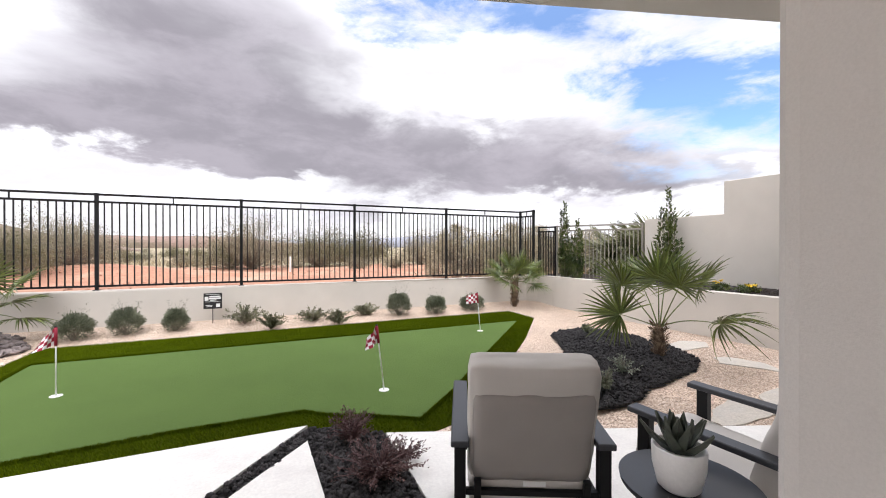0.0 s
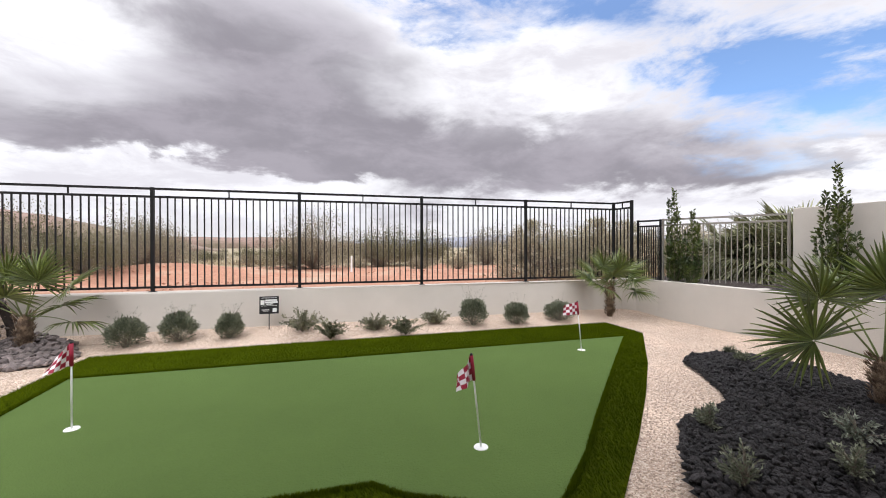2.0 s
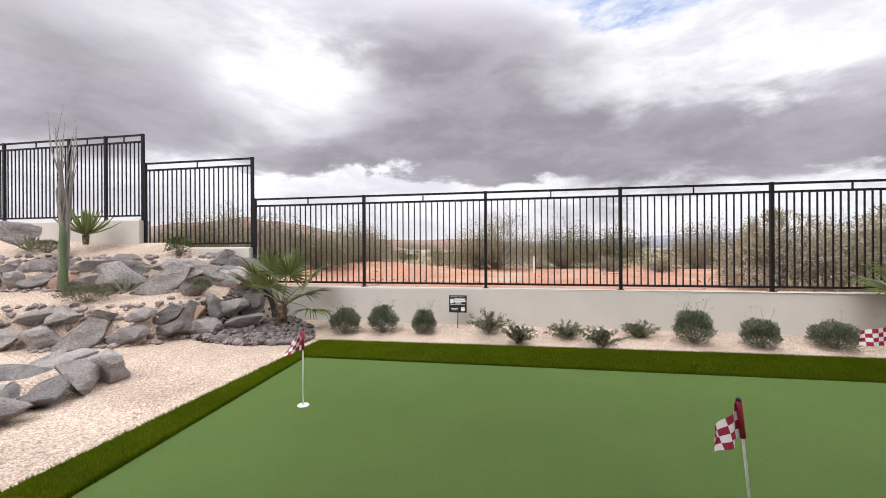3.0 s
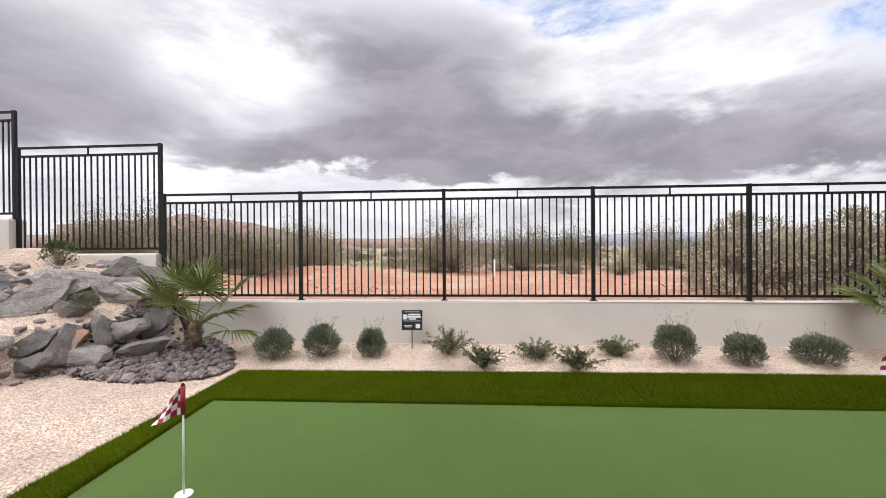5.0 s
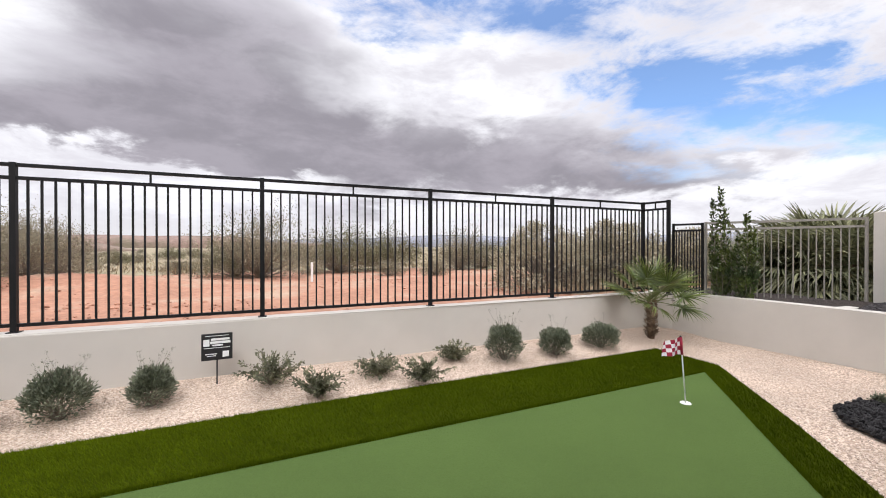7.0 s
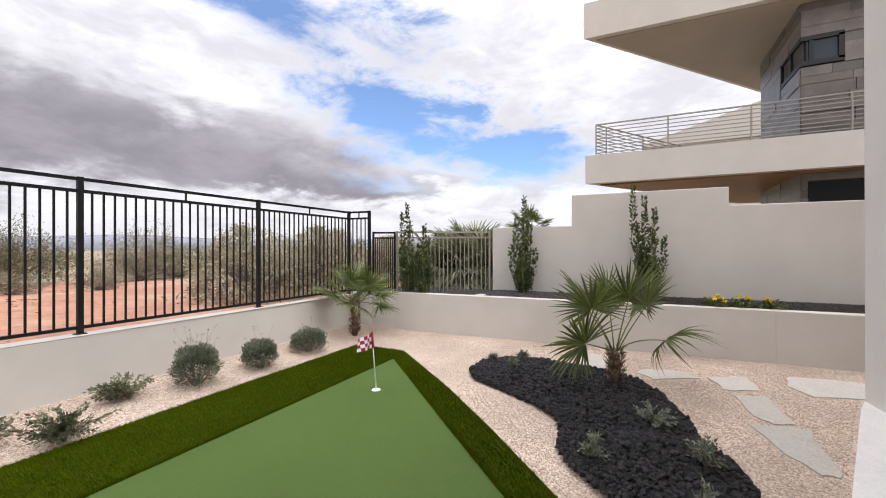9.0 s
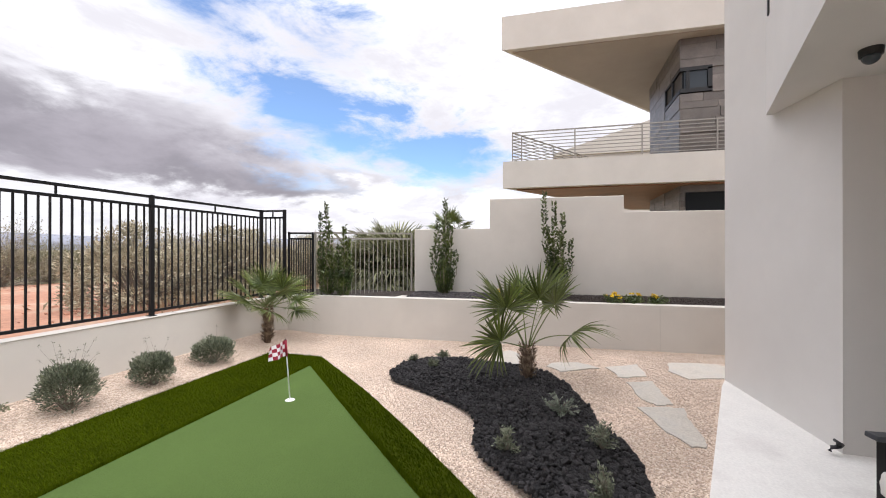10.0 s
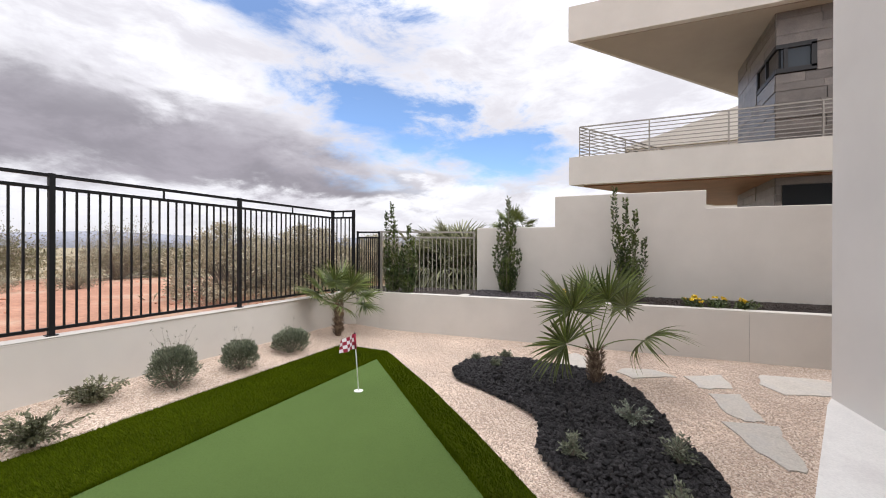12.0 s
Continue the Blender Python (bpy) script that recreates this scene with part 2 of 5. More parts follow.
SILVER = leaf("silver_green_leaf", (0.20, 0.23, 0.17), (0.28, 0.30, 0.24), 0.7, 0.35)
LAUREL = leaf("laurel_leaf", (0.036, 0.062, 0.018), (0.11, 0.135, 0.03), 0.38, 0.5)
PURPLE = leaf("dark_purple_leaf", (0.085, 0.042, 0.042), (0.15, 0.085, 0.08), 0.6, 0.4)
TWIG = material("dry_twig", (0.20, 0.17, 0.135), 0.9, 0, 0.25, 8, 80, 0.2, 0.002)
SCRUB = leaf("desert_scrub_leaf", (0.235, 0.215, 0.145), (0.32, 0.285, 0.20), 0.8, 0.4)
SCRUB_GREEN = leaf("creosote_leaf", (0.13, 0.13, 0.065), (0.21, 0.185, 0.105), 0.8, 0.4)
SCRUB_PALE = leaf("rabbitbrush_leaf", (0.36, 0.32, 0.225), (0.47, 0.42, 0.31), 0.85, 0.35)
BOULDER = material("grey_brown_boulder", (0.37, 0.335, 0.31), 0.88, 0, 0.30, 3.0, 30, 1.0, 0.05, second=(0.18, 0.165, 0.16), spread=(0.44, 0.66), per_piece=0.35)
BOULDER_RED = material("rusty_boulder", (0.36, 0.22, 0.145), 0.88, 0, 0.22, 2.5, 40, 0.8, 0.02, second=(0.22, 0.16, 0.13), per_piece=0.2)
COBBLE = material("grey_cobble", (0.20, 0.165, 0.155), 0.85, 0, 0.2, 9, 80, 0.5, 0.006, per_piece=0.4, island=0.45)
FLAG_STONE = material("pale_flagstone", (0.53, 0.485, 0.42), 0.85, 0, 0.14, 3.5, 45, 0.7, 0.008, second=(0.45, 0.42, 0.375), per_piece=0.12)
RED = material("red_nylon", (0.30, 0.006, 0.032), 0.6, 0, 0.08, 12, 200, 0.1, 0.001)
NYLON = material("white_nylon", (0.80, 0.76, 0.78), 0.6, 0, 0.05, 12, 200, 0.1, 0.001)
# Planter mulch; also the painted shade in the cobble gaps.
SOIL_AND_GAPS = material("dark_mulch_and_gap_shade", (0.045, 0.034, 0.028), 0.95, 0, 0.35, 12, 70, 1.0, 0.02)
YELLOW = material("yellow_petal", (0.75, 0.52, 0.02), 0.6, 0, 0.1, 30, 200, 0.0)
WOOD = material("brown_timber_soffit", (0.24, 0.115, 0.06), 0.6, 0, 0.2, 2.0, 30, 0.2, 0.003)
CLAD = material("grey_stone_cladding", (0.155, 0.135, 0.12), 0.38, 0, 0.2, 3.0, 50, 0.6, 0.008, per_piece=0.28)
# Stucco made slightly browner, and darkened to carry the soffit's shade in its colour.
SHADED_SOFFIT = material("shaded_taupe_soffit", (0.36, 0.315, 0.265), 0.92, 0, 0.05, 1.3, 160, 0.3, 0.004, spec=0.2)
# Dark, dull glass; on the side pane it stands in for a soffit reflection.
DARK_GLASS = material("dim_reflection_glazing", (0.012, 0.014, 0.016), 0.35, 0, 0.05, 2, 30, 0.0, spec=0.15)
FLUTED = material("cladding_joint", (0.07, 0.062, 0.055), 0.9, 0, 0.1)
SIGN = material("black_sign_board", (0.008, 0.008, 0.009), 0.5, 0, 0.05)
SIGN_MARK = material("pale_sign_print", (0.75, 0.76, 0.75), 0.6, 0, 0.05)
CACTUS = material("cactus_skin", (0.10, 0.145, 0.07), 0.7, 0, 0.2, 8, 60, 0.4, 0.006)
DEADWOOD = material("grey_dry_wood", (0.24, 0.22, 0.20), 0.9, 0, 0.2, 8, 60, 0.3, 0.004)
HILL = material("red_brown_hill", (0.27, 0.185, 0.15), 0.95, 0, 0.2, 0.02, 0.2, 0.0, second=(0.16, 0.13, 0.09))
# Distance haze is painted into this hill colour as pale blue.
HAZE_HILL = material("hill_with_haze_colour", (0.25, 0.26, 0.30), 1.0, 0, 0.1, 0.01, 0.1, 0.0)
DRY_GRASS = material("dry_grass", (0.36, 0.29, 0.19), 0.9, 0, 0.2, 3, 40, 0.0, island=0.4)
GLASS = bpy.data.materials.new("window_glass")
GLASS.use_nodes = True
GLASS.node_tree.nodes["Principled BSDF"].inputs["Base Color"].default_value = (0.03, 0.04, 0.05, 1)
GLASS.node_tree.nodes["Principled BSDF"].inputs["Roughness"].default_value = 0.03
FIELD = material("dry_scrub_field", (0.36, 0.29, 0.195), 0.95, 0, 0.18, 0.12, 2.0, 0.6, 0.1, second=(0.25, 0.225, 0.13), spread=(0.42, 0.6))
# Cushion fabric in a darker copy: shade on the chair back painted in.
CUSHION_BACK = material("shaded_taupe_backing", (0.34, 0.315, 0.295), 0.95, 0, 0.05, 3, 420, 0.25, 0.002, spec=0.15)

# ---- building blocks ----
def mesh(name, verts, faces, mat, smooth=False):
    me = bpy.data.meshes.new(name)
    me.from_pydata([tuple(map(float, v)) for v in verts], [], [tuple(map(int, f)) for f in faces])
    me.materials.append(mat)
    if smooth:
        me.polygons.foreach_set("use_smooth", [True] * len(me.polygons))
    me.update()
    return me


def from_bm(name, bm, mat, smooth=False):
    me = bpy.data.meshes.new(name)
    bm.to_mesh(me)
    bm.free()
    me.materials.append(mat)
    if smooth:
        me.polygons.foreach_set("use_smooth", [True] * len(me.polygons))
    return me


def part(name, data, parent=None, label="", m=None):
    """One mesh object under a thing or a part."""
    ob = new(name, data)
    if parent:
        ob.parent = parent
    if m is not None:
        ob.matrix_basis = m
    return tagged(ob, label)


def thing(name, label, category, m=None, group="", kind="", data=None):
    ob = new(name, data)
    if m is not None:
        ob.matrix_basis = m
    return tagged(ob, label, category, group, kind)


def box_bm(bm, lo, hi, m=None, bevel=0.0):
    size = [b - a for a, b in zip(lo, hi)]
    mid = [(a + b) / 2 for a, b in zip(lo, hi)]
    made = bmesh.ops.create_cube(bm, size=1.0, matrix=(m or Matrix()) @ Matrix.LocRotScale(mid, None, size))
    if bevel:
        edges = list({e for v in made["verts"] for e in v.link_edges})
        bmesh.ops.bevel(bm, geom=edges, offset=bevel, segments=2, affect="EDGES", profile=0.5)
    return made


def box(name, lo, hi, mat, m=None, bevel=0.0):
    bm = bmesh.new()
    box_bm(bm, lo, hi, m, bevel)
    return from_bm(name, bm, mat)


def prism(name, outline, z0, z1, mat, bevel=0.0):
    """An upright block over a plan outline (counter-clockwise)."""
    bm = bmesh.new()
    low = [bm.verts.new((x, y, z0)) for x, y in outline]
    top = [bm.verts.new((x, y, z1)) for x, y in outline]
    bm.faces.new(low[::-1])
    cap = bm.faces.new(top)
    n = len(low)
    for i in range(n):
        bm.faces.new((low[i], low[(i + 1) % n], top[(i + 1) % n], top[i]))
    if bevel:
        bmesh.ops.bevel(bm, geom=list(cap.edges), offset=bevel, segments=3, affect="EDGES", profile=0.5)
    return from_bm(name, bm, mat)


def tube_into(verts, faces, pts, radii, sides=6):
    """Adds a tapering round bar along pts."""
    pts = [Vector(p) for p in pts]
    first = len(verts)
    for i, p in enumerate(pts):
        d = (pts[min(i + 1, len(pts) - 1)] - pts[max(i - 1, 0)]).normalized()
        a = d.orthogonal().normalized()
        b = d.cross(a)
        for k in range(sides):
            w = 2 * math.pi * k / sides
            verts.append(p + radii[i] * (math.cos(w) * a + math.sin(w) * b))
    for i in range(len(pts) - 1):
        for k in range(sides):
            a, b = first + i * sides + k, first + i * sides + (k + 1) % sides
            faces.append((a, b, b + sides, a + sides))
    faces.append([first + k for k in range(sides)][::-1])
    faces.append([first + (len(pts) - 1) * sides + k for k in range(sides)])


def tube(name, pts, radii, mat, sides=8, smooth=True):
    v, f = [], []
    tube_into(v, f, pts, radii if isinstance(radii, (list, tuple)) else [radii] * len(pts), sides)
    return mesh(name, v, f, mat, smooth)


def inside(px, py, outline):
    """Which of the points lie inside the outline."""
    px, py = np.asarray(px), np.asarray(py)
    hit = np.zeros(px.shape, bool)
    j = len(outline) - 1
    for i in range(len(outline)):
        (xi, yi), (xj, yj) = outline[i], outline[j]
        with np.errstate(divide="ignore", invalid="ignore"):
            cross = ((yi > py) != (yj > py)) & (px < (xj - xi) * (py - yi) / ((yj - yi) or 1e-9) + xi)
        hit ^= cross
        j = i
    return hit


def rounded(outline, times=2):
    for _ in range(times):
        out = []
        for i, a in enumerate(outline):
            b = outline[(i + 1) % len(outline)]
            out += [(0.75 * a[0] + 0.25 * b[0], 0.75 * a[1] + 0.25 * b[1]), (0.25 * a[0] + 0.75 * b[0], 0.25 * a[1] + 0.75 * b[1])]
        outline = out
    return outline


def rock_data(name, mat, seed, detail=2, rough=0.35, flat=0.8):
    """A broken stone about 1 across, cut by random planes."""
    rng = random.Random(seed)
    bm = bmesh.new()
    bmesh.ops.create_icosphere(bm, subdivisions=detail, radius=0.5)
    cuts = [(Vector((rng.uniform(-1, 1), rng.uniform(-1, 1), rng.uniform(-0.8, 1))).normalized(), rng.uniform(0.17, 0.36)) for _ in range(15)]
    for v in bm.verts:
        for n, d in cuts:
            over = v.co.dot(n) - d
            if over > 0:
                v.co -= n * over
        v.co += v.co.normalized() * rough * 0.16 * noise.noise(v.co * 4 + Vector((seed, 0, 0)))
        v.co.z *= flat
    me = from_bm(name, bm, mat)
    return me


def smooth_step(v):
    v = np.clip(v, 0, 1)
    return v * v * (3 - 2 * v)


# ---- the ground ----
def tier_one(x):
    return np.interp(x, [-12, -8.2, -6.9, -5.7, -5.4, -4.9, -4.6, -4.35], [5.8, 6.0, 6.4, 6.7, 7.2, 7.7, 8.2, 9.2])


def tier_two(x):
    return np.interp(x, [-12, -9.2, -8.1, -6.5, -5.6, -5.2, -5.0], [7.3, 7.6, 7.75, 7.75, 8.1, 8.5, 9.3])


def yard_height(x, y):
    """Height of the gravel: flat by the lawn, up a little at the back wall, terraced to the west."""
    x, y = np.asarray(x, float), np.asarray(y, float)
    z = -0.02 + 0.09 * smooth_step((y - 7.5) / 1.2)
    f1, f2 = tier_one(x), tier_two(x)
    z = z + 0.50 * smooth_step((y - f1 + 0.1) / 0.35)
    z = z + 0.25 * np.clip((y - f1) / np.maximum(f2 - f1, 0.3), 0, 1)
    z = z + 0.48 * smooth_step((y - f2 + 0.1) / 0.35) + 0.45 * np.clip((y - f2 - 0.2) / 1.2, 0, 1) * smooth_step((-5.6 - x) / 1.5)
    z = z + 0.20 * smooth_step((-4.25 - x) / 0.35) * smooth_step((5.5 - y) / 0.5)
    return z


def grid_mesh(name, xs, ys, height, mat, keep=None):
    gx, gy = np.meshgrid(xs, ys)
    gz = height(gx, gy)
    nx = len(xs)
    verts = np.stack([gx.ravel(), gy.ravel(), gz.ravel()], 1)
    faces = []
    for j in range(len(ys) - 1):
        for i in range(nx - 1):
            if keep is None or keep(0.5 * (xs[i] + xs[i + 1]), 0.5 * (ys[j] + ys[j + 1])):
                a = j * nx + i
                faces.append((a, a + 1, a + nx + 1, a + nx))
    return mesh(name, verts, faces, mat, True)


def desert_height(x, y):
    x, y = np.asarray(x, float), np.asarray(y, float)
    out = 0.60 + 0.9 * smooth_step((-4.6 - x) / 5.0) * smooth_step((16 - y) / 6)
    berm = 0.40 * np.exp(-((x + 4.8) / 2.2) ** 2 - ((y - 15.5) / 1.6) ** 2) + 0.05 * np.sin(0.7 * x) * np.sin(0.5 * y + 1) + 0.035 * np.sin(2.1 * y + 0.8 * np.sin(0.5 * x)) * np.sin(0.9 * x + 0.6 * y)
    far = 0.5 * smooth_step((y - 18) / 20)
    out = out + berm * smooth_step((y - 9.2) / 2) - far
    within = (y < 9.0) & (x < 8.2)
    east = (x >= 8.2)
    return np.where(within, -0.35, np.where(east & (y < 9.0), 0.35, out))


def spaced(lo, hi, fine_lo, fine_hi, step, growth=1.35):
    v = list(np.arange(fine_lo, fine_hi + 1e-6, step))
    d = step
    while v[-1] < hi:
        d *= growth
        v.append(v[-1] + d)
    d = step
    while v[0] > lo:
        d *= growth
        v.insert(0, v[0] - d)
    return np.array(v)


ground_mesh = grid_mesh("ground", spaced(-2500, 2500, -16, 16, 0.4), spaced(-1500, 3000, 8.2, 34, 0.4), desert_height, DIRT)
ground_mesh.materials.append(FIELD)
for face in ground_mesh.polygons:
    c = face.center
    # Ground behind the east wall is recoloured to keep red bounce off stucco.
    if c.x > 8.0 and c.y < 9.6:
        face.material_index = 1
    if c.y > 20.5 + 2.5 * noise.noise(Vector((c.x * 0.25, c.y * 0.25, 0))) + 1.5 * noise.noise(Vector((c.x * 1.3, c.y * 1.3, 3))) - 4 * (c.x > 6) * min(1, (c.x - 6) / 6):
        face.material_index = 1
thing("ground", "red desert soil giving way to dry scrub reaching the horizon", "ground", kind="structure", data=ground_mesh)
yard = thing("gravel_yard", "pinkish crushed gravel covering the yard", "gravel", kind="structure",
             data=grid_mesh("gravel_yard", np.arange(-13, 7.45, 0.12), np.arange(-3.0, 8.85, 0.12), yard_height, GRAVEL))

# ---- walls ----
FENCE_Y = 8.832


def planter_x(y):
    return 7.30 - 0.058 * y


def back_x(y):
    return 8.27 - 0.060 * y


thing("wall_north", "cream stucco retaining wall with rounded top", "wall", kind="structure",
      data=prism("wall_north", [(-5.10, 8.70), (6.35, 8.70), (6.55, 8.62), (6.75, 8.95), (-5.10, 8.97)], -0.4, 0.725, STUCCO, 0.03))
thing("wall_north_step_1", "cream stucco retaining wall, raised step", "wall", kind="structure",
      data=prism("wall_north_step", [(-7.72, 8.70), (-5.10, 8.70), (-5.10, 8.97), (-7.72, 8.97)], -0.4, 1.50, STUCCO, 0.03))
thing("wall_north_step_2", "cream stucco retaining wall, highest step", "wall", kind="structure",
      data=prism("wall_north_step", [(-17.0, 8.70), (-7.72, 8.70), (-7.72, 8.97), (-17.0, 8.97)], -0.4, 2.10, STUCCO, 0.03))
front = [(planter_x(y), y) for y in (-0.6, 2, 4, 6, 7.2)] + [(6.83, 7.9), (6.72, 8.4), (6.5, 8.66)]
back = [(x + 0.22, y + 0.02) for x, y in front[:-1]] + [(6.75, 8.95)]
thing("wall_planter", "cream stucco planter wall curving into the corner", "wall", kind="structure",
      data=prism("wall_planter", front[::-1] + back, -0.4, 0.755, STUCCO, 0.03))
thing("wall_planter_return", "cream stucco planter end wall", "wall", kind="structure",
      data=prism("wall_planter_return", [(7.16, 6.05), (7.90, 5.98), (7.92, 6.16), (7.17, 6.22)], -0.4, 0.757, STUCCO, 0.02))
thing("planter_bed", "dark mulch filling the raised planter", "soil", kind="structure",
      data=grid_mesh("planter_bed", np.arange(7.0, 8.36, 0.08), np.arange(-0.6, 8.7, 0.1), lambda x, y: 0.735 + 0.05 * smooth_step((x - planter_x(y) - 0.2) / 0.5) + 0.012 * np.sin(9 * x) * np.sin(7.3 * y), SOIL_AND_GAPS,
                     lambda x, y: planter_x(y) + 0.15 < x < back_x(y) + 0.1))


def boundary(name, y0, y1, top):
    return thing(name, "tall cream stucco boundary wall stepping up", "wall", kind="structure",
                 data=prism(name, [(back_x(y0), y0), (back_x(y0) + 0.22, y0), (back_x(y1) + 0.22, y1), (back_x(y1), y1)], 0.0, top, STUCCO, 0.015))


boundary("wall_east_1", 4.45, 6.08, 2.137)
boundary("wall_east_2", 1.86, 4.45, 2.75)
boundary("wall_east_3", -4.0, 1.86, 2.43)

# ---- the house: corner wall, soffit, column, patio ----
HOUSE_Z = 3.10
thing("wall_house_north", "pale stucco house wall beside the patio", "wall", kind="structure",
      data=prism("wall_house_north", [(3.88, 0.88), (3.88, -4.0), (5.72, -4.0), (5.72, 1.05)], -0.2, 7.0, STUCCO_HOUSE, 0.0))
# Assumed wall, out of view; it closes the patio and shades it.
thing("wall_house_south", "assumed pale stucco house wall behind the patio", "wall", kind="structure",
      data=prism("wall_house_south", [(-9, -4.2), (3.88, -4.2), (3.88, -4.0), (-9, -4.0)], -0.2, 5.0, STUCCO_HOUSE))


def eave_y(x):
    return 2.475 - 0.305 * x


# Unseen west end is set at x=-2.4 to tune skylight on the column.
thing("soffit", "pale stucco patio roof with a deep fascia", "ceiling", kind="structure",
      data=prism("soffit", [(-2.4, -4.0), (4.75, -4.0), (4.75, eave_y(4.75)), (-2.4, eave_y(-2.4))], HOUSE_Z, 4.9, STUCCO_HOUSE, 0.0))
thing("column", "smooth pale stucco patio column with rounded corners", "column", kind="structure",
      data=prism("column", [(1.27, 0.30), (1.25, 0.28), (1.24, 0.25), (1.20, -0.45), (1.95, -0.50), (2.0, 0.10)], -0.1, HOUSE_Z, STUCCO_HOUSE))


def patio(name, outline):
    return thing(name, "bright pale concrete patio slab", "patio", kind="structure", data=prism(name, outline, -0.3, 0.020, CONCRETE, 0.004))


PATIO_EDGE = [(1.07, 2.87), (3.0, 2.12), (5.45, 1.18), (5.71, 1.06)]
patio("patio_east", [(1.10, -4.0), (5.7, -4.0)] + PATIO_EDGE[::-1])
patio("patio_west", [(-8, -4.0), (-5.0, -4.0), (-0.12, 2.52), (0.50, 3.25), (-8, 3.24)])
patio("patio_middle", [(-4.75, -4.0), (0.62, -4.0), (0.52, 2.24), (0.48, 2.98), (0.01, 2.46)])
thing("wall_joint", "thin vertical control joint in the planter wall", "wall joint", kind="structure",
      data=box("wall_joint", (planter_x(1.45) - 0.003, 1.4485, 0.0), (planter_x(1.45) + 0.02, 1.4515, 0.725), STEEL))

# ---- lawn ----
GREEN_IN = [(-2.42, 3.45), (-1.5, 3.52), (-0.54, 3.61), (0.50, 3.62), (0.69, 3.45), (1.01, 3.30), (1.43, 3.04), (2.0, 3.57), (2.42, 4.03), (3.15, 4.80), (4.88, 6.60), (-2.62, 6.50)]
GREEN_OUT = [(-2.90, 3.25), (0.47, 3.262), (0.91, 3.06), (1.09, 2.89), (1.40, 2.78), (1.68, 2.86), (2.58, 3.70), (3.31, 4.42), (4.14, 5.29), (5.36, 6.72), (5.36, 7.68), (3.15, 7.66), (-0.49, 7.57), (-2.93, 7.50)]
thing("putting_green", "smooth light green artificial putting turf", "lawn", kind="structure", data=prism("putting_green", GREEN_IN, -0.05, -0.004, TURF))
fringe = thing("lawn_fringe", "darker taller artificial grass bordering the putting green", "grass", kind="stuff",
               data=prism("lawn_fringe", GREEN_OUT, -0.05, -0.010, FRINGE))


def blades(name, outer, inner, count, seed, mat, z, tall):
    rng = np.random.default_rng(seed)
    lo, hi = np.min(outer, 0), np.max(outer, 0)
    p = rng.uniform(lo, hi, (count, 2))
    p = p[inside(p[:, 0], p[:, 1], outer) & ~inside(p[:, 0], p[:, 1], inner)]
    n = len(p)
    a, lean, h = rng.uniform(0, 2 * np.pi, n), rng.normal(0, 0.35, (n, 2)) + np.array([-0.45, 0.1]), tall * rng.uniform(0.6, 1.15, n)
    side = np.stack([np.cos(a), np.sin(a)], 1) * 0.0026
    v = np.zeros((n, 3, 3))
    v[:, 0, :2], v[:, 1, :2] = p - side, p + side
    v[:, :2, 2] = z
    v[:, 2, :2], v[:, 2, 2] = p + lean * h[:, None], z + h
    return mesh(name, v.reshape(-1, 3), np.arange(3 * n).reshape(-1, 3), mat)


def edge_blades(name, outline, seed, mat, z, tall):
    """A taller row of blades just outside an outline."""
    rng = np.random.default_rng(seed)
    rows = []
    for i, a in enumerate(outline):
        a, b = np.array(a), np.array(outline[(i + 1) % len(outline)])
        d = b - a
        n = int(np.hypot(*d) * 2600)
        away = np.array([d[1], -d[0]]) / np.hypot(*d)
        rows.append(a + d * rng.uniform(0, 1, (n, 1)) + away * rng.uniform(0.0, 0.035, (n, 1)))
    p = np.concatenate(rows)
    n = len(p)
    a, lean, h = rng.uniform(0, 2 * np.pi, n), rng.normal(0, 0.2, (n, 2)), tall * rng.uniform(0.7, 1.1, n)
    side = np.stack([np.cos(a), np.sin(a)], 1) * 0.0035
    v = np.zeros((n, 3, 3))
    v[:, 0, :2], v[:, 1, :2] = p - side, p + side
    v[:, :2, 2] = z
    v[:, 2, :2], v[:, 2, 2] = p + lean * h[:, None], z + h
    return mesh(name, v.reshape(-1, 3), np.arange(3 * n).reshape(-1, 3), mat)


tagged(part("edge_grass_blade", edge_blades("edge_grass_blade", GREEN_IN, 9, BLADE, -0.012, 0.038), fringe), kind="stuff")
part("grass_blade", blades("grass_blade", GREEN_OUT, GREEN_IN, 600000, 4, BLADE, -0.012, 0.030), fringe)


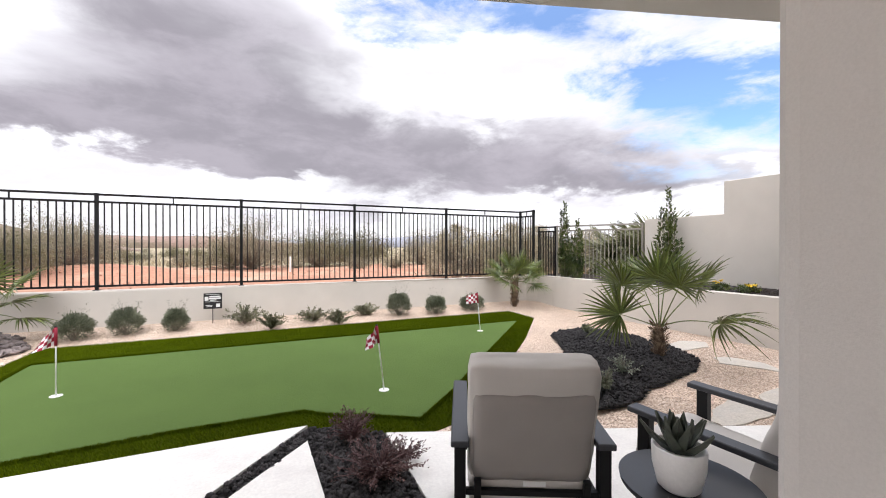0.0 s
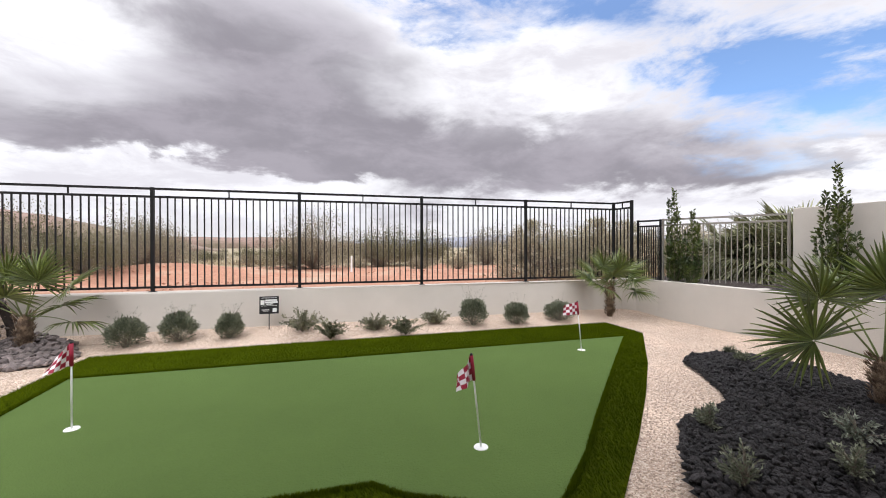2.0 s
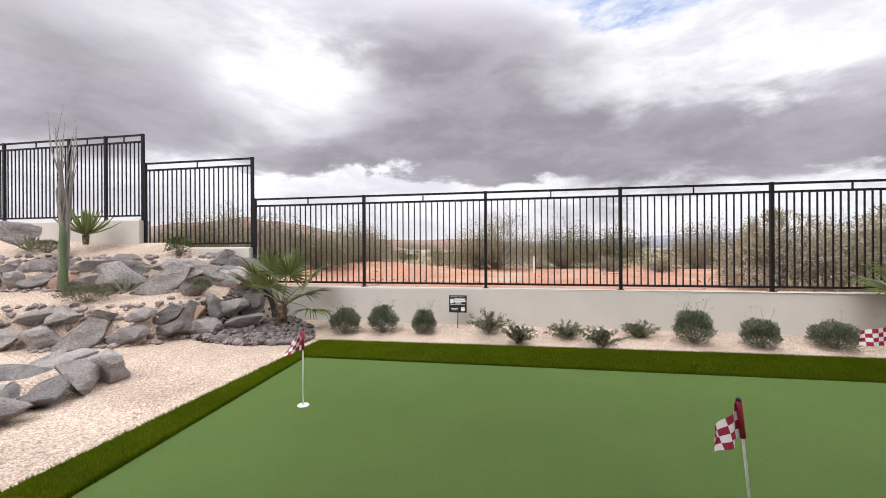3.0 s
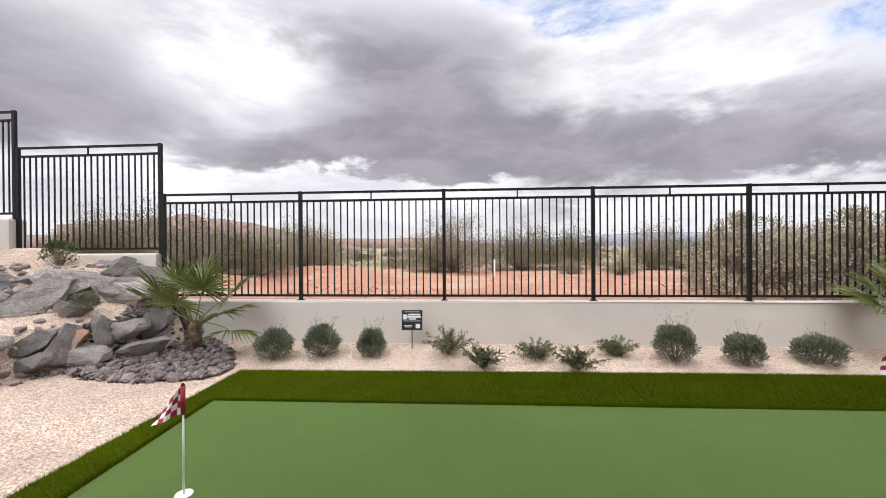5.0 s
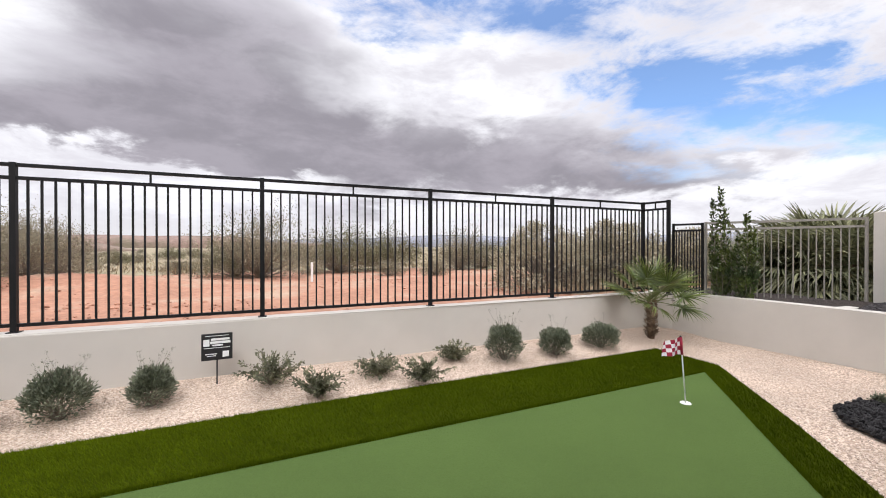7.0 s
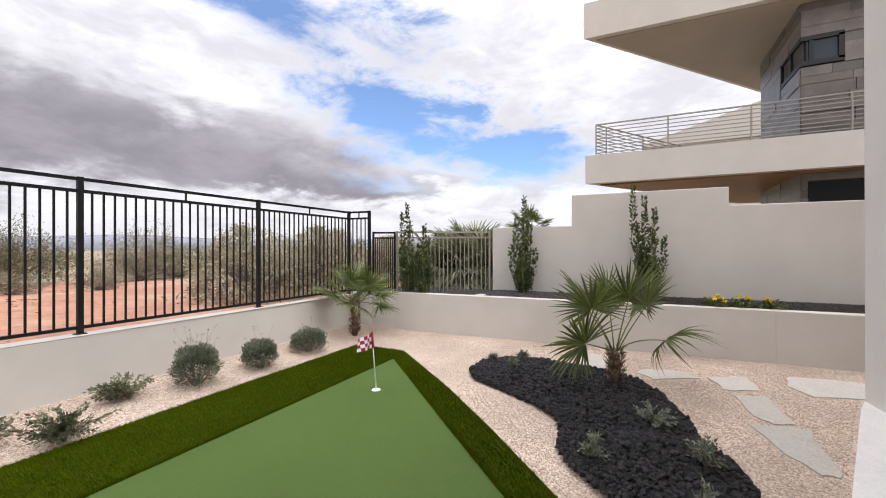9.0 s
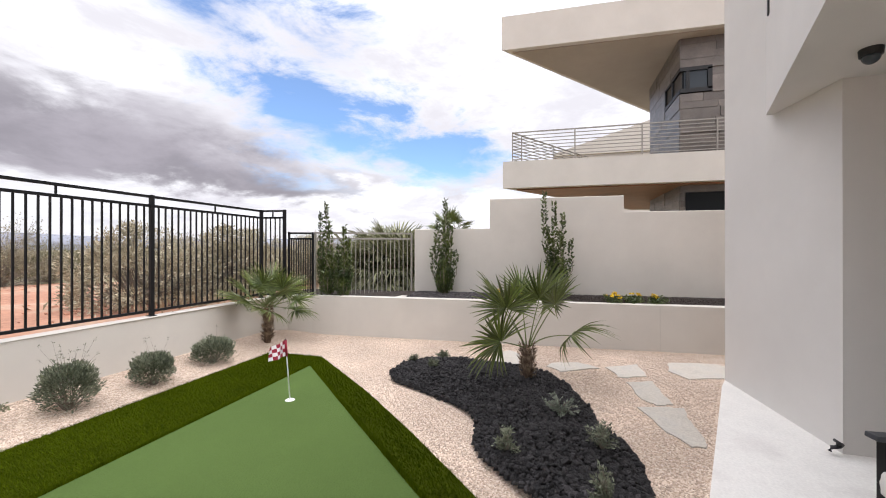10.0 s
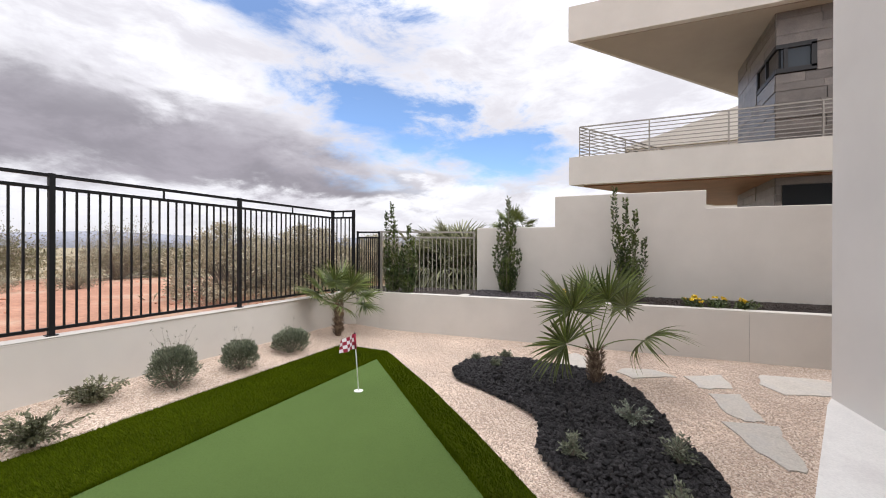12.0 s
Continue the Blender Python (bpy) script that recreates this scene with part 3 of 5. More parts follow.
def golf_flag(x, y, height, lean, sag, turn, wide, label):
    """wide: the cloth's length; sag: how far its free end hangs down."""
    ob = thing("golf_flag", label, "golf flag", pose(x, y, -0.004, 0, 0, turn), "putting green flags")
    top = Vector((-lean, 0, height))
    ring = bmesh.new()
    bmesh.ops.create_cone(ring, cap_ends=True, segments=28, radius1=0.054, radius2=0.050, depth=0.006, matrix=Matrix.Translation((0, 0, 0.004)))
    part("cup", from_bm("cup", ring, WHITE), ob)
    part("stick", tube("stick", [(0, 0, 0.0), top * 0.5, top], [0.0075, 0.0065, 0.0055], WHITE, 8), ob)
    part("sleeve", tube("sleeve", [top * 0.735, top * 1.0], 0.014, RED, 8), ob, "dark red flag sleeve")
    part("tip", tube("tip", [top * 1.0, top * 1.022], [0.013, 0.006], SIGN, 8), ob, "black end cap")
    cols, rows = 20, 16
    verts, faces = [], []
    for i in range(cols + 1):
        for j in range(rows + 1):
            u, w = i / cols, j / rows
            base = top * (0.74 + 0.255 * w)
            reach = wide * u * (1 - 0.40 * sag * (0.35 + 0.65 * w))
            verts.append(base + Vector((-reach, 0.030 * math.sin(8 * u + 1.5 * w) * u ** 0.6 + 0.04 * u * sag * (w - 0.5), -sag * (0.05 + 0.11 * w) * u ** 1.4)))
    for i in range(cols):
        for j in range(rows):
            a = i * (rows + 1) + j
            faces.append((a, a + rows + 1, a + rows + 2, a + 1))
    me = mesh("cloth", verts, faces, NYLON, True)
    me.materials.append(RED)
    for p in me.polygons:
        i, j = divmod(p.index, rows)
        p.material_index = (i // 4 + j // 4) % 2
    part("cloth", me, ob, "red and white checked cloth")
    return ob


golf_flag(1.315, 3.851, 0.70, 0.105, 1.0, 28, 0.20, "small red and white checked flag hanging on a white stick")
golf_flag(-1.790, 5.005, 0.70, 0.0, 1.0, 30, 0.20, "small red and white checked flag drooping on a white stick")
golf_flag(3.671, 6.025, 0.69, 0.06, 0.35, -15, 0.225, "small red and white checked flag spread out on a white stick")


# ---- fences ----
def bar(bm, a, b, w):
    """A square bar from a to b."""
    a, b = Vector(a), Vector(b)
    d = b - a
    m = Matrix.Translation((a + b) / 2) @ d.to_track_quat("Z", "X").to_matrix().to_4x4()
    bmesh.ops.create_cube(bm, size=1.0, matrix=m @ Matrix.Diagonal((w, w, d.length, 1)))


def bar_data(name, a, b, w, mat):
    bm = bmesh.new()
    bar(bm, a, b, w)
    return from_bm(name, bm, mat)


def fence(label, stops, foot, rail_low, rail_mid, rail_top, mat, pickets, spacer=True, picket=0.019, rail=0.036, post=0.052, group="steel fence sections"):
    ob = thing("metal_fence", label, "fence", group=group)
    shared = box("picket", (-picket / 2, -picket / 2, rail_low), (picket / 2, picket / 2, rail_mid), mat)
    poles = {}
    for i, (x, y) in enumerate(stops):
        z1 = rail_top[max(0, min(i, len(rail_top) - 1))] if isinstance(rail_top, list) else rail_top
        if z1 not in poles:
            poles[z1] = box("post", (-post / 2, -post / 2, foot), (post / 2, post / 2, z1 + rail / 2 + 0.006), mat)
        m = Matrix.Translation((x, y, 0))
        p = part("post", poles[z1], ob, "", m)
        part("base_plate", box("base_plate", (-0.05, -0.05, foot), (0.05, 0.05, foot + 0.012), mat), p)
    for i in range(len(stops) - 1):
        a, b = Vector((*stops[i], 0)), Vector((*stops[i + 1], 0))
        d = (b - a).normalized()
        turn = math.degrees(math.atan2(d.y, d.x))
        a2, b2 = a + d * post * 0.5, b - d * post * 0.5
        for name, z in (("bottom_rail", rail_low), ("middle_rail", rail_mid), ("top_rail", rail_top)):
            part(name, bar_data(name, a2 + Vector((0, 0, z)), b2 + Vector((0, 0, z)), rail, mat), ob)
        n = pickets[i]
        for k in range(1, n + 1):
            c = a.lerp(b, k / (n + 1))
            part("picket", shared, ob, "", pose(c.x, c.y, 0, 0, 0, turn))
        if spacer:
            c = a.lerp(b, 0.5)
            part("spacer", bar_data("spacer", (c.x, c.y, rail_mid), (c.x, c.y, rail_top), picket, mat), ob)
    return ob


fence("black steel picket fence standing on the low retaining wall", [(-5.06, FENCE_Y), (-2.711, FENCE_Y), (-0.368, FENCE_Y), (1.942, FENCE_Y), (4.237, FENCE_Y), (6.468, FENCE_Y), (6.542, 8.342)],
      0.722, 0.80, 2.335, 2.47, BLACK, [20, 20, 20, 20, 20, 4])
fence("black steel picket fence panel on the raised wall step", [(-7.70, FENCE_Y), (-5.115, FENCE_Y)], 1.497, 1.58, 3.17, 3.315, BLACK, [22])
fence("black steel picket fence on the highest wall step", [(-16.0, FENCE_Y), (-13.6, FENCE_Y), (-11.6, FENCE_Y), (-9.72, FENCE_Y), (-8.73, FENCE_Y), (-7.76, FENCE_Y)], 2.097, 2.20, 3.80, 3.945, BLACK, [20, 17, 16, 8, 8], True)
fence("low black steel picket fence turning the corner", [(6.76, 8.40), (6.96, 7.98)], 0.60, 0.68, 1.92, 2.035, BLACK, [9], False, post=0.034)
fence("low grey steel picket fence beside the neighbour's palms", [(6.99, 7.94), (7.93, 6.16)], 0.60, 0.68, 1.93, 2.045, STEEL, [21], False, picket=0.016, post=0.034)

# ---- sign ----
sign = thing("yard_sign", "small black yard sign with pale unreadable print on a thin stake", "sign", pose(-0.83, 8.42, 0.06, -4, 0, 2))
part("stake", bar_data("stake", (0, 0, -0.05), (0, 0, 0.56), 0.014, SIGN), sign)
board = part("board", box("board", (-0.155, -0.012, 0.27), (0.155, -0.002, 0.57), SIGN, bevel=0.004), sign)
for name, lo, hi in (("headline", (-0.06, 0.49), (0.125, 0.515)), ("headline", (-0.07, 0.455), (0.135, 0.482)), ("headline", (-0.05, 0.428), (0.06, 0.446)),
                     ("emblem", (-0.135, 0.43), (-0.075, 0.505)), ("strapline", (-0.13, 0.405), (0.13, 0.411)), ("small_print", (-0.12, 0.54), (0.12, 0.546)),
                     ("small_print", (-0.12, 0.335), (0.0, 0.345)), ("small_print", (-0.10, 0.315), (-0.01, 0.323)), ("pale_square", (0.055, 0.30), (0.12, 0.365))):
    part(name, box(name, (lo[0], -0.015, lo[1]), (hi[0], -0.012, hi[1]), SIGN_MARK), board)


# ---- loose stone ----
def scatter(outline, count, seed, gap=0.0):
    rng = np.random.default_rng(seed)
    lo, hi = np.min(outline, 0), np.max(outline, 0)
    p = rng.uniform(lo, hi, (count, 2))
    return p[inside(p[:, 0], p[:, 1], outline)], rng


ICO = bmesh.new()
bmesh.ops.create_icosphere(ICO, subdivisions=1, radius=0.5)
ICO_V = np.array([v.co[:] for v in ICO.verts])
ICO_F = np.array([[v.index for v in f.verts] for f in ICO.faces])
ICO.free()


def chunk_cloud(name, places, sizes, rng, mat, flat=0.8, rough=0.28):
    """Many broken stones in one mesh."""
    n, k = len(places), len(ICO_V)
    v = ICO_V[None] * (1 + rng.uniform(-rough, rough, (n, k, 1))) * rng.uniform(0.7, 1.25, (n, 1, 3))
    a, t = rng.uniform(0, 2 * np.pi, n), rng.uniform(-0.6, 0.6, n)
    c, s, ct, st = np.cos(a), np.sin(a), np.cos(t), np.sin(t)
    x, y, z = v[..., 0], v[..., 1] * ct[:, None] - v[..., 2] * st[:, None], v[..., 1] * st[:, None] + v[..., 2] * ct[:, None]
    out = np.stack([x * c[:, None] - y * s[:, None], x * s[:, None] + y * c[:, None], z * flat], 2) * np.asarray(sizes)[:, None, None] + np.asarray(places)[:, None, :]
    faces = (ICO_F[None] + (np.arange(n) * k)[:, None, None]).reshape(-1, 3)
    return mesh(name, out.reshape(-1, 3), faces, mat)


def chunk_shapes(name, mat, count, seed, flat=0.8):
    rng = np.random.default_rng(seed)
    return [chunk_cloud(name, np.zeros((1, 3)), [1.0], rng, mat, flat) for _ in range(count)]


LAVA_OUT = [(2.25, 2.91), (2.35, 3.08), (2.64, 3.38), (2.81, 3.52), (2.98, 3.72), (3.22, 3.83), (3.49, 3.86), (3.78, 3.95), (4.09, 4.29), (4.34, 4.71), (4.52, 5.12),
            (4.82, 5.32), (5.25, 5.30), (5.55, 5.05), (5.80, 4.50), (5.72, 3.73), (5.42, 3.20), (4.98, 2.97), (4.54, 2.86), (4.19, 2.77), (3.90, 2.73), (3.62, 2.58), (3.26, 2.50), (2.73, 2.53), (2.43, 2.55), (2.26, 2.73)]
LAVA_MID = np.array([(2.6, 2.9), (3.3, 3.2), (4.1, 3.5), (4.9, 4.0), (5.1, 4.7)])


def lava_height(x, y):
    d = np.min([np.hypot(x - a, y - b) for a, b in LAVA_MID], 0)
    return 0.0 + 0.10 * smooth_step(1 - d / 0.95)


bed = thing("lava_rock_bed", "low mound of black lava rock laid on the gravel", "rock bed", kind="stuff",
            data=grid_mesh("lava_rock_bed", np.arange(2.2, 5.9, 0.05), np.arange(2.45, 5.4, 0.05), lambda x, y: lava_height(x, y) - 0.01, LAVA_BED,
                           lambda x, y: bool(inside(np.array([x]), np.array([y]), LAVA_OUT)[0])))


def fill_bed(parent, outlines, density, seed, height, lo, hi, near, mat, name, shapes, flat=0.85):
    """Fills outlines with stones: those in the near stretch are pieces of their own."""
    rng = np.random.default_rng(seed)
    for outline in outlines:
        span = np.ptp(np.array(outline), 0)
        p, _ = scatter(outline, int(density * span[0] * span[1]), seed)
        s = rng.uniform(lo, hi, len(p)) * rng.choice([0.75, 1.0, 1.0, 1.35], len(p))
        z = height(p[:, 0], p[:, 1]) + rng.uniform(0.0, 0.9, len(p)) * s * 0.5
        q = np.column_stack([p, z])
        own = near(p[:, 0], p[:, 1])
        idx = np.flatnonzero(own)
        if len(idx) > 290:
            own[idx[290:]] = False
        for i in np.flatnonzero(own):
            part(name, shapes[i % len(shapes)], parent, "", Matrix.LocRotScale(q[i], Euler((rng.uniform(-0.5, 0.5), rng.uniform(-0.5, 0.5), rng.uniform(0, 6.3))), Vector((s[i],) * 3)))
        rest = ~own
        if rest.any():
            tagged(part(name + "_mass", chunk_cloud(name, q[rest], s[rest], rng, mat, flat), parent), kind="stuff")


LAVA_SHAPES = chunk_shapes("lava_rock", LAVA, 8, 5)
fill_bed(bed, [LAVA_OUT], 2000, 11, lava_height, 0.026, 0.046, lambda x, y: (x < 2.7) & (y < 3.1), LAVA, "lava_rock", LAVA_SHAPES)
STRIP = [(0.475, 2.97), (0.49, 3.22), (-0.12, 2.50), (-1.35, 0.86), (-1.19, 0.82), (0.0, 2.44)]
CORNER = [(0.535, 2.26), (0.56, 0.9), (1.09, 0.9), (1.055, 2.86), (0.90, 3.03), (0.51, 3.22), (0.49, 2.95)]
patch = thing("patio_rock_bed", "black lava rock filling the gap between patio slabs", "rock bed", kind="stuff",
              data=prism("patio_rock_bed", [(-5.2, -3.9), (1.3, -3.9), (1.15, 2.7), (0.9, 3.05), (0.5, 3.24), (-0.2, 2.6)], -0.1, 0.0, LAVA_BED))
fill_bed(patch, [CORNER, STRIP], 3000, 12, lambda x, y: 0 * x + 0.004, 0.020, 0.036, lambda x, y: (y > 2.75) & (x > 0.5), LAVA, "lava_rock", LAVA_SHAPES)

# loose chips over the gravel where the path runs close
rng = np.random.default_rng(21)
chips = rng.uniform((-9, 1.0), (7.2, 8.65), (150000, 2))
off = inside(chips[:, 0], chips[:, 1], GREEN_OUT) | inside(chips[:, 0], chips[:, 1], LAVA_OUT) | (chips[:, 1] < 3.0 - 0.385 * (chips[:, 0] - 1.07) - 0.1) | (chips[:, 0] > planter_x(chips[:, 1]) - 0.02)
chips = chips[~off]
sizes = rng.uniform(0.008, 0.017, len(chips))
tagged(part("gravel_chip", chunk_cloud("gravel_chip", np.column_stack([chips, yard_height(chips[:, 0], chips[:, 1]) + 0.003]), sizes, rng, CHIP), yard), kind="stuff")


# ---- flagstones ----
def flagstone(outline, seed):
    rng = random.Random(seed)
    pts = []
    for i, a in enumerate(outline):
        b = outline[(i + 1) % len(outline)]
        for k in range(4):
            u = k / 4
            pts.append((a[0] + (b[0] - a[0]) * u + rng.uniform(-0.02, 0.02), a[1] + (b[1] - a[1]) * u + rng.uniform(-0.02, 0.02)))
    return thing("stepping_stone", "irregular pale sandstone stepping stone set in gravel", "stepping stone", group="stepping stones", data=prism("stepping_stone", pts, -0.08, -0.007, FLAG_STONE, 0.006))


flagstone([(5.62, 3.06), (5.94, 2.55), (6.16, 2.80), (6.02, 3.20), (5.83, 3.27)], 1)
flagstone([(5.56, 2.32), (5.71, 1.96), (6.28, 1.97), (6.02, 2.43)], 2)
flagstone([(5.75, 1.45), (5.93, 0.94), (6.40, 0.70), (6.60, 0.85), (6.50, 1.50), (6.04, 1.62)], 3)
flagstone([(4.67, 2.09), (4.72, 1.91), (5.10, 1.92), (5.51, 1.94), (5.38, 2.25), (4.81, 2.20)], 4)
flagstone([(3.73, 2.0), (3.78, 1.87), (4.33, 1.86), (4.65, 1.83), (4.62, 2.03), (4.54, 2.30), (4.01, 2.14)], 5)
flagstone([(5.72, 3.68), (6.35, 3.66), (6.60, 3.88), (6.30, 4.10), (5.80, 4.02)], 6)

# ---- boulders ----
ROCKS = [rock_data("boulder", BOULDER, 40 + i, 3, 0.5, 0.9) for i in range(7)]
RED_ROCKS = [rock_data("boulder", BOULDER_RED, 60 + i, 3, 0.5, 0.9) for i in range(2)]


def boulder(x, y, z, sx, sy, sz, turn, seed, red=False):
    shapes = RED_ROCKS if red else ROCKS
    label = "rust-brown boulder in the terrace bank" if red else "rough grey boulder in the terrace bank"
    return thing("boulder", label, "boulder", Matrix.LocRotScale((x, y, z), Euler((0.12 * math.sin(seed), 0.15 * math.cos(seed * 2), radians(turn))), (sx * 1.25, sy * 1.25, sz * 1.35)),
                 "terrace boulders", data=shapes[seed % len(shapes)])


rng_r = random.Random(8)
for line, lo, hi, base, layers in ((tier_one, -8.8, -4.45, 0.12, 2), (tier_two, -10.0, -5.15, 0.86, 2)):
    for layer in range(layers):
        x = lo + 0.2 * layer
        while x < hi:
            s = rng_r.uniform(0.48, 0.88) * (0.80 if layer else 1.0)
            xx = x + s * 0.5
            y = float(line(xx)) - 0.02 + 0.20 * layer
            if y < 8.58:
                boulder(xx, y, base + 0.26 * layer, s * 1.35, s * 0.9, s * rng_r.uniform(0.6, 0.8), rng_r.uniform(-20, 20), rng_r.randrange(100), rng_r.random() < 0.07)
            x += s * 0.92 * (1 if float(line(xx + 0.3)) - float(line(xx)) < 0.2 else 0.6)
for x, y, s, tall in ((-4.24, 4.62, 0.52, 0.5), (-4.30, 5.02, 0.56, 0.75), (-4.46, 5.36, 0.62, 0.8), (-4.95, 5.22, 0.6, 0.8), (-4.72, 4.78, 0.62, 0.7), (-4.15, 4.2, 0.5, 0.65), (-4.45, 4.35, 0.5, 0.7), (-4.05, 3.75, 0.42, 0.7), (-5.4, 5.45, 0.5, 0.7)):
    boulder(x, y, 0.10, s * 1.2, s * 0.95, s * tall, rng_r.uniform(0, 180), rng_r.randrange(100))
for x, y, z, sx, sy, sz, turn, red in ((-4.72, 8.12, 0.40, 0.62, 0.40, 0.62, 8, 0), (-5.08, 7.78, 0.36, 0.55, 0.42, 0.60, -12, 0), (-5.30, 7.42, 0.30, 0.55, 0.45, 0.50, 20, 0), (-5.02, 8.30, 0.78, 0.70, 0.45, 0.34, 5, 1),
                                         (-5.55, 7.75, 0.72, 0.70, 0.50, 0.36, -8, 0), (-5.40, 8.32, 1.02, 0.62, 0.45, 0.36, 12, 0), (-5.85, 8.42, 1.22, 0.75, 0.45, 0.36, -5, 0), (-5.50, 8.48, 1.28, 0.60, 0.32, 0.30, 15, 0)):
    boulder(x, y, z, sx, sy, sz, turn, int(-x * 37), bool(red))
boulder(-9.9, 8.1, 1.85, 0.9, 0.6, 0.55, 10, 3)
bank_one = [(x, float(tier_one(x)) - 0.22) for x in np.arange(-8.8, -4.5, 0.3)]
bank_two = [(x, float(tier_two(x)) - 0.22) for x in np.arange(-10.0, -5.3, 0.3)]
rubble = thing("rubble_bank", "loose grey rubble packed between the boulders", "rubble", kind="stuff",
               data=chunk_cloud("rubble_bank", np.array([(x + dx, y + dy, float(yard_height(x + dx, y + dy)) + 0.02) for x, y in bank_one + bank_two
                                                         for dx, dy in [(rng_r.uniform(-0.2, 0.2), rng_r.uniform(-0.1, 0.62)) for _ in range(14)]]),
                                np.random.default_rng(3).uniform(0.06, 0.14, 14 * len(bank_one + bank_two)), np.random.default_rng(4), COBBLE, 0.75))
COBBLE_OUT = [(-5.35, 7.35), (-4.6, 7.05), (-3.9, 6.98), (-3.15, 7.15), (-3.05, 7.55), (-3.5, 8.2), (-4.0, 8.6), (-4.7, 8.65), (-5.2, 8.5), (-5.0, 7.9)]
# Dark sheet under the cobbles paints the shade in their gaps.
cobbles = thing("cobble_bed", "loose grey river cobbles round the palm", "cobbles", kind="stuff",
                data=grid_mesh("cobble_bed", np.arange(-5.4, -3.0, 0.08), np.arange(6.9, 8.7, 0.08), lambda x, y: yard_height(x, y) + 0.004, SOIL_AND_GAPS,
                               lambda x, y: bool(inside(np.array([x]), np.array([y]), COBBLE_OUT)[0])))
fill_bed(cobbles, [COBBLE_OUT], 520, 13, lambda x, y: yard_height(x, y) + 0.018, 0.055, 0.10, lambda x, y: y < 7.6, COBBLE, "cobble", chunk_shapes("cobble", COBBLE, 7, 6, 0.7), 0.7)


# ---- plants ----
def leaf_cloud(name, base, way, length, width, mat, rng, bend=0.15):
    """Leaves as bent diamonds from base points along way."""
    n = len(base)
    way = way / np.maximum(np.linalg.norm(way, axis=1, keepdims=True), 1e-6)
    side = np.cross(way, rng.normal(0, 1, (n, 3)))
    side /= np.maximum(np.linalg.norm(side, axis=1, keepdims=True), 1e-6)
    normal = np.cross(way, side)
    L = length * rng.uniform(0.7, 1.25, (n, 1))
    W = width * rng.uniform(0.8, 1.2, (n, 1)) * 0.5
    mid = base + way * L * 0.5 + normal * L * bend
    v = np.stack([base, mid - side * W, base + way * L, mid + side * W], 1)
    return mesh(name, v.reshape(-1, 3), np.arange(4 * n).reshape(-1, 4), mat)


def twigs(name, ends, root, radius, mat, rng, sides=3, bow=0.15):
    v, f = [], []
    for e in ends:
        e = np.asarray(e, float)
        r = np.asarray(root, float) + rng.normal(0, 0.02, 3) * (1, 1, 0)
        m = r + (e - r) * 0.5 + rng.normal(0, bow * np.linalg.norm(e - r) * 0.4, 3)
        tube_into(v, f, [tuple(r), tuple(m), tuple(e)], [radius, radius * 0.7, radius * 0.25], sides)
    return mesh(name, v, f, mat)


def round_shrub(x, y, z, wide, tall, seed, mat, label, leaves=2600, spikes=0, length=0.045, width=0.014):
    rng = np.random.default_rng(seed)
    ob = thing("shrub", label, "shrub", pose(x, y, z), "border shrubs")
    d = rng.normal(0, 1, (leaves, 3))
    d[:, 2] = np.where(d[:, 2] < -0.55, np.abs(d[:, 2]), d[:, 2])
    d /= np.linalg.norm(d, axis=1, keepdims=True)
    lump = 1 + 0.10 * np.sin(d[:, 0] * 6 + seed) * np.sin(d[:, 1] * 5 + 2 * seed) + 0.07 * np.sin(d[:, 2] * 8 + seed)
    r = rng.uniform(0.30, 1.0, leaves) ** 0.5 * lump * (1 + rng.normal(0, 0.07, leaves))
    p = d * r[:, None] * np.array([wide / 2, wide / 2, tall * 0.56]) + np.array([0, 0, tall * 0.44])
    p[:, 2] = np.maximum(p[:, 2], rng.uniform(0.0, 0.06, leaves))
    part("foliage", leaf_cloud("foliage", p, d + rng.normal(0, 0.40, (leaves, 3)) + np.array([0, 0, 0.8]), length, width, mat, rng), ob)
    ends = p[rng.choice(leaves, 40)]
    part("stem", twigs("stem", ends * 0.95, (0, 0, 0), 0.006, TWIG, rng), ob)
    if spikes:
        tips = np.column_stack([rng.uniform(-0.45, 0.45, (spikes, 2)) * wide, tall * rng.uniform(1.0, 1.5, spikes)])
        part("flower_spike", twigs("flower_spike", tips, (0, 0, tall * 0.6), 0.0022, TWIG, rng), ob, "thin dry flower spikes")
        heads = np.repeat(tips, 6, 0) + rng.normal(0, 0.008, (spikes * 6, 3))
        tagged(part("flower_head", leaf_cloud("flower_head", heads, rng.normal(0, 1, (spikes * 6, 3)), 0.016, 0.008, SAGE, rng), ob), kind="stuff")
    return ob


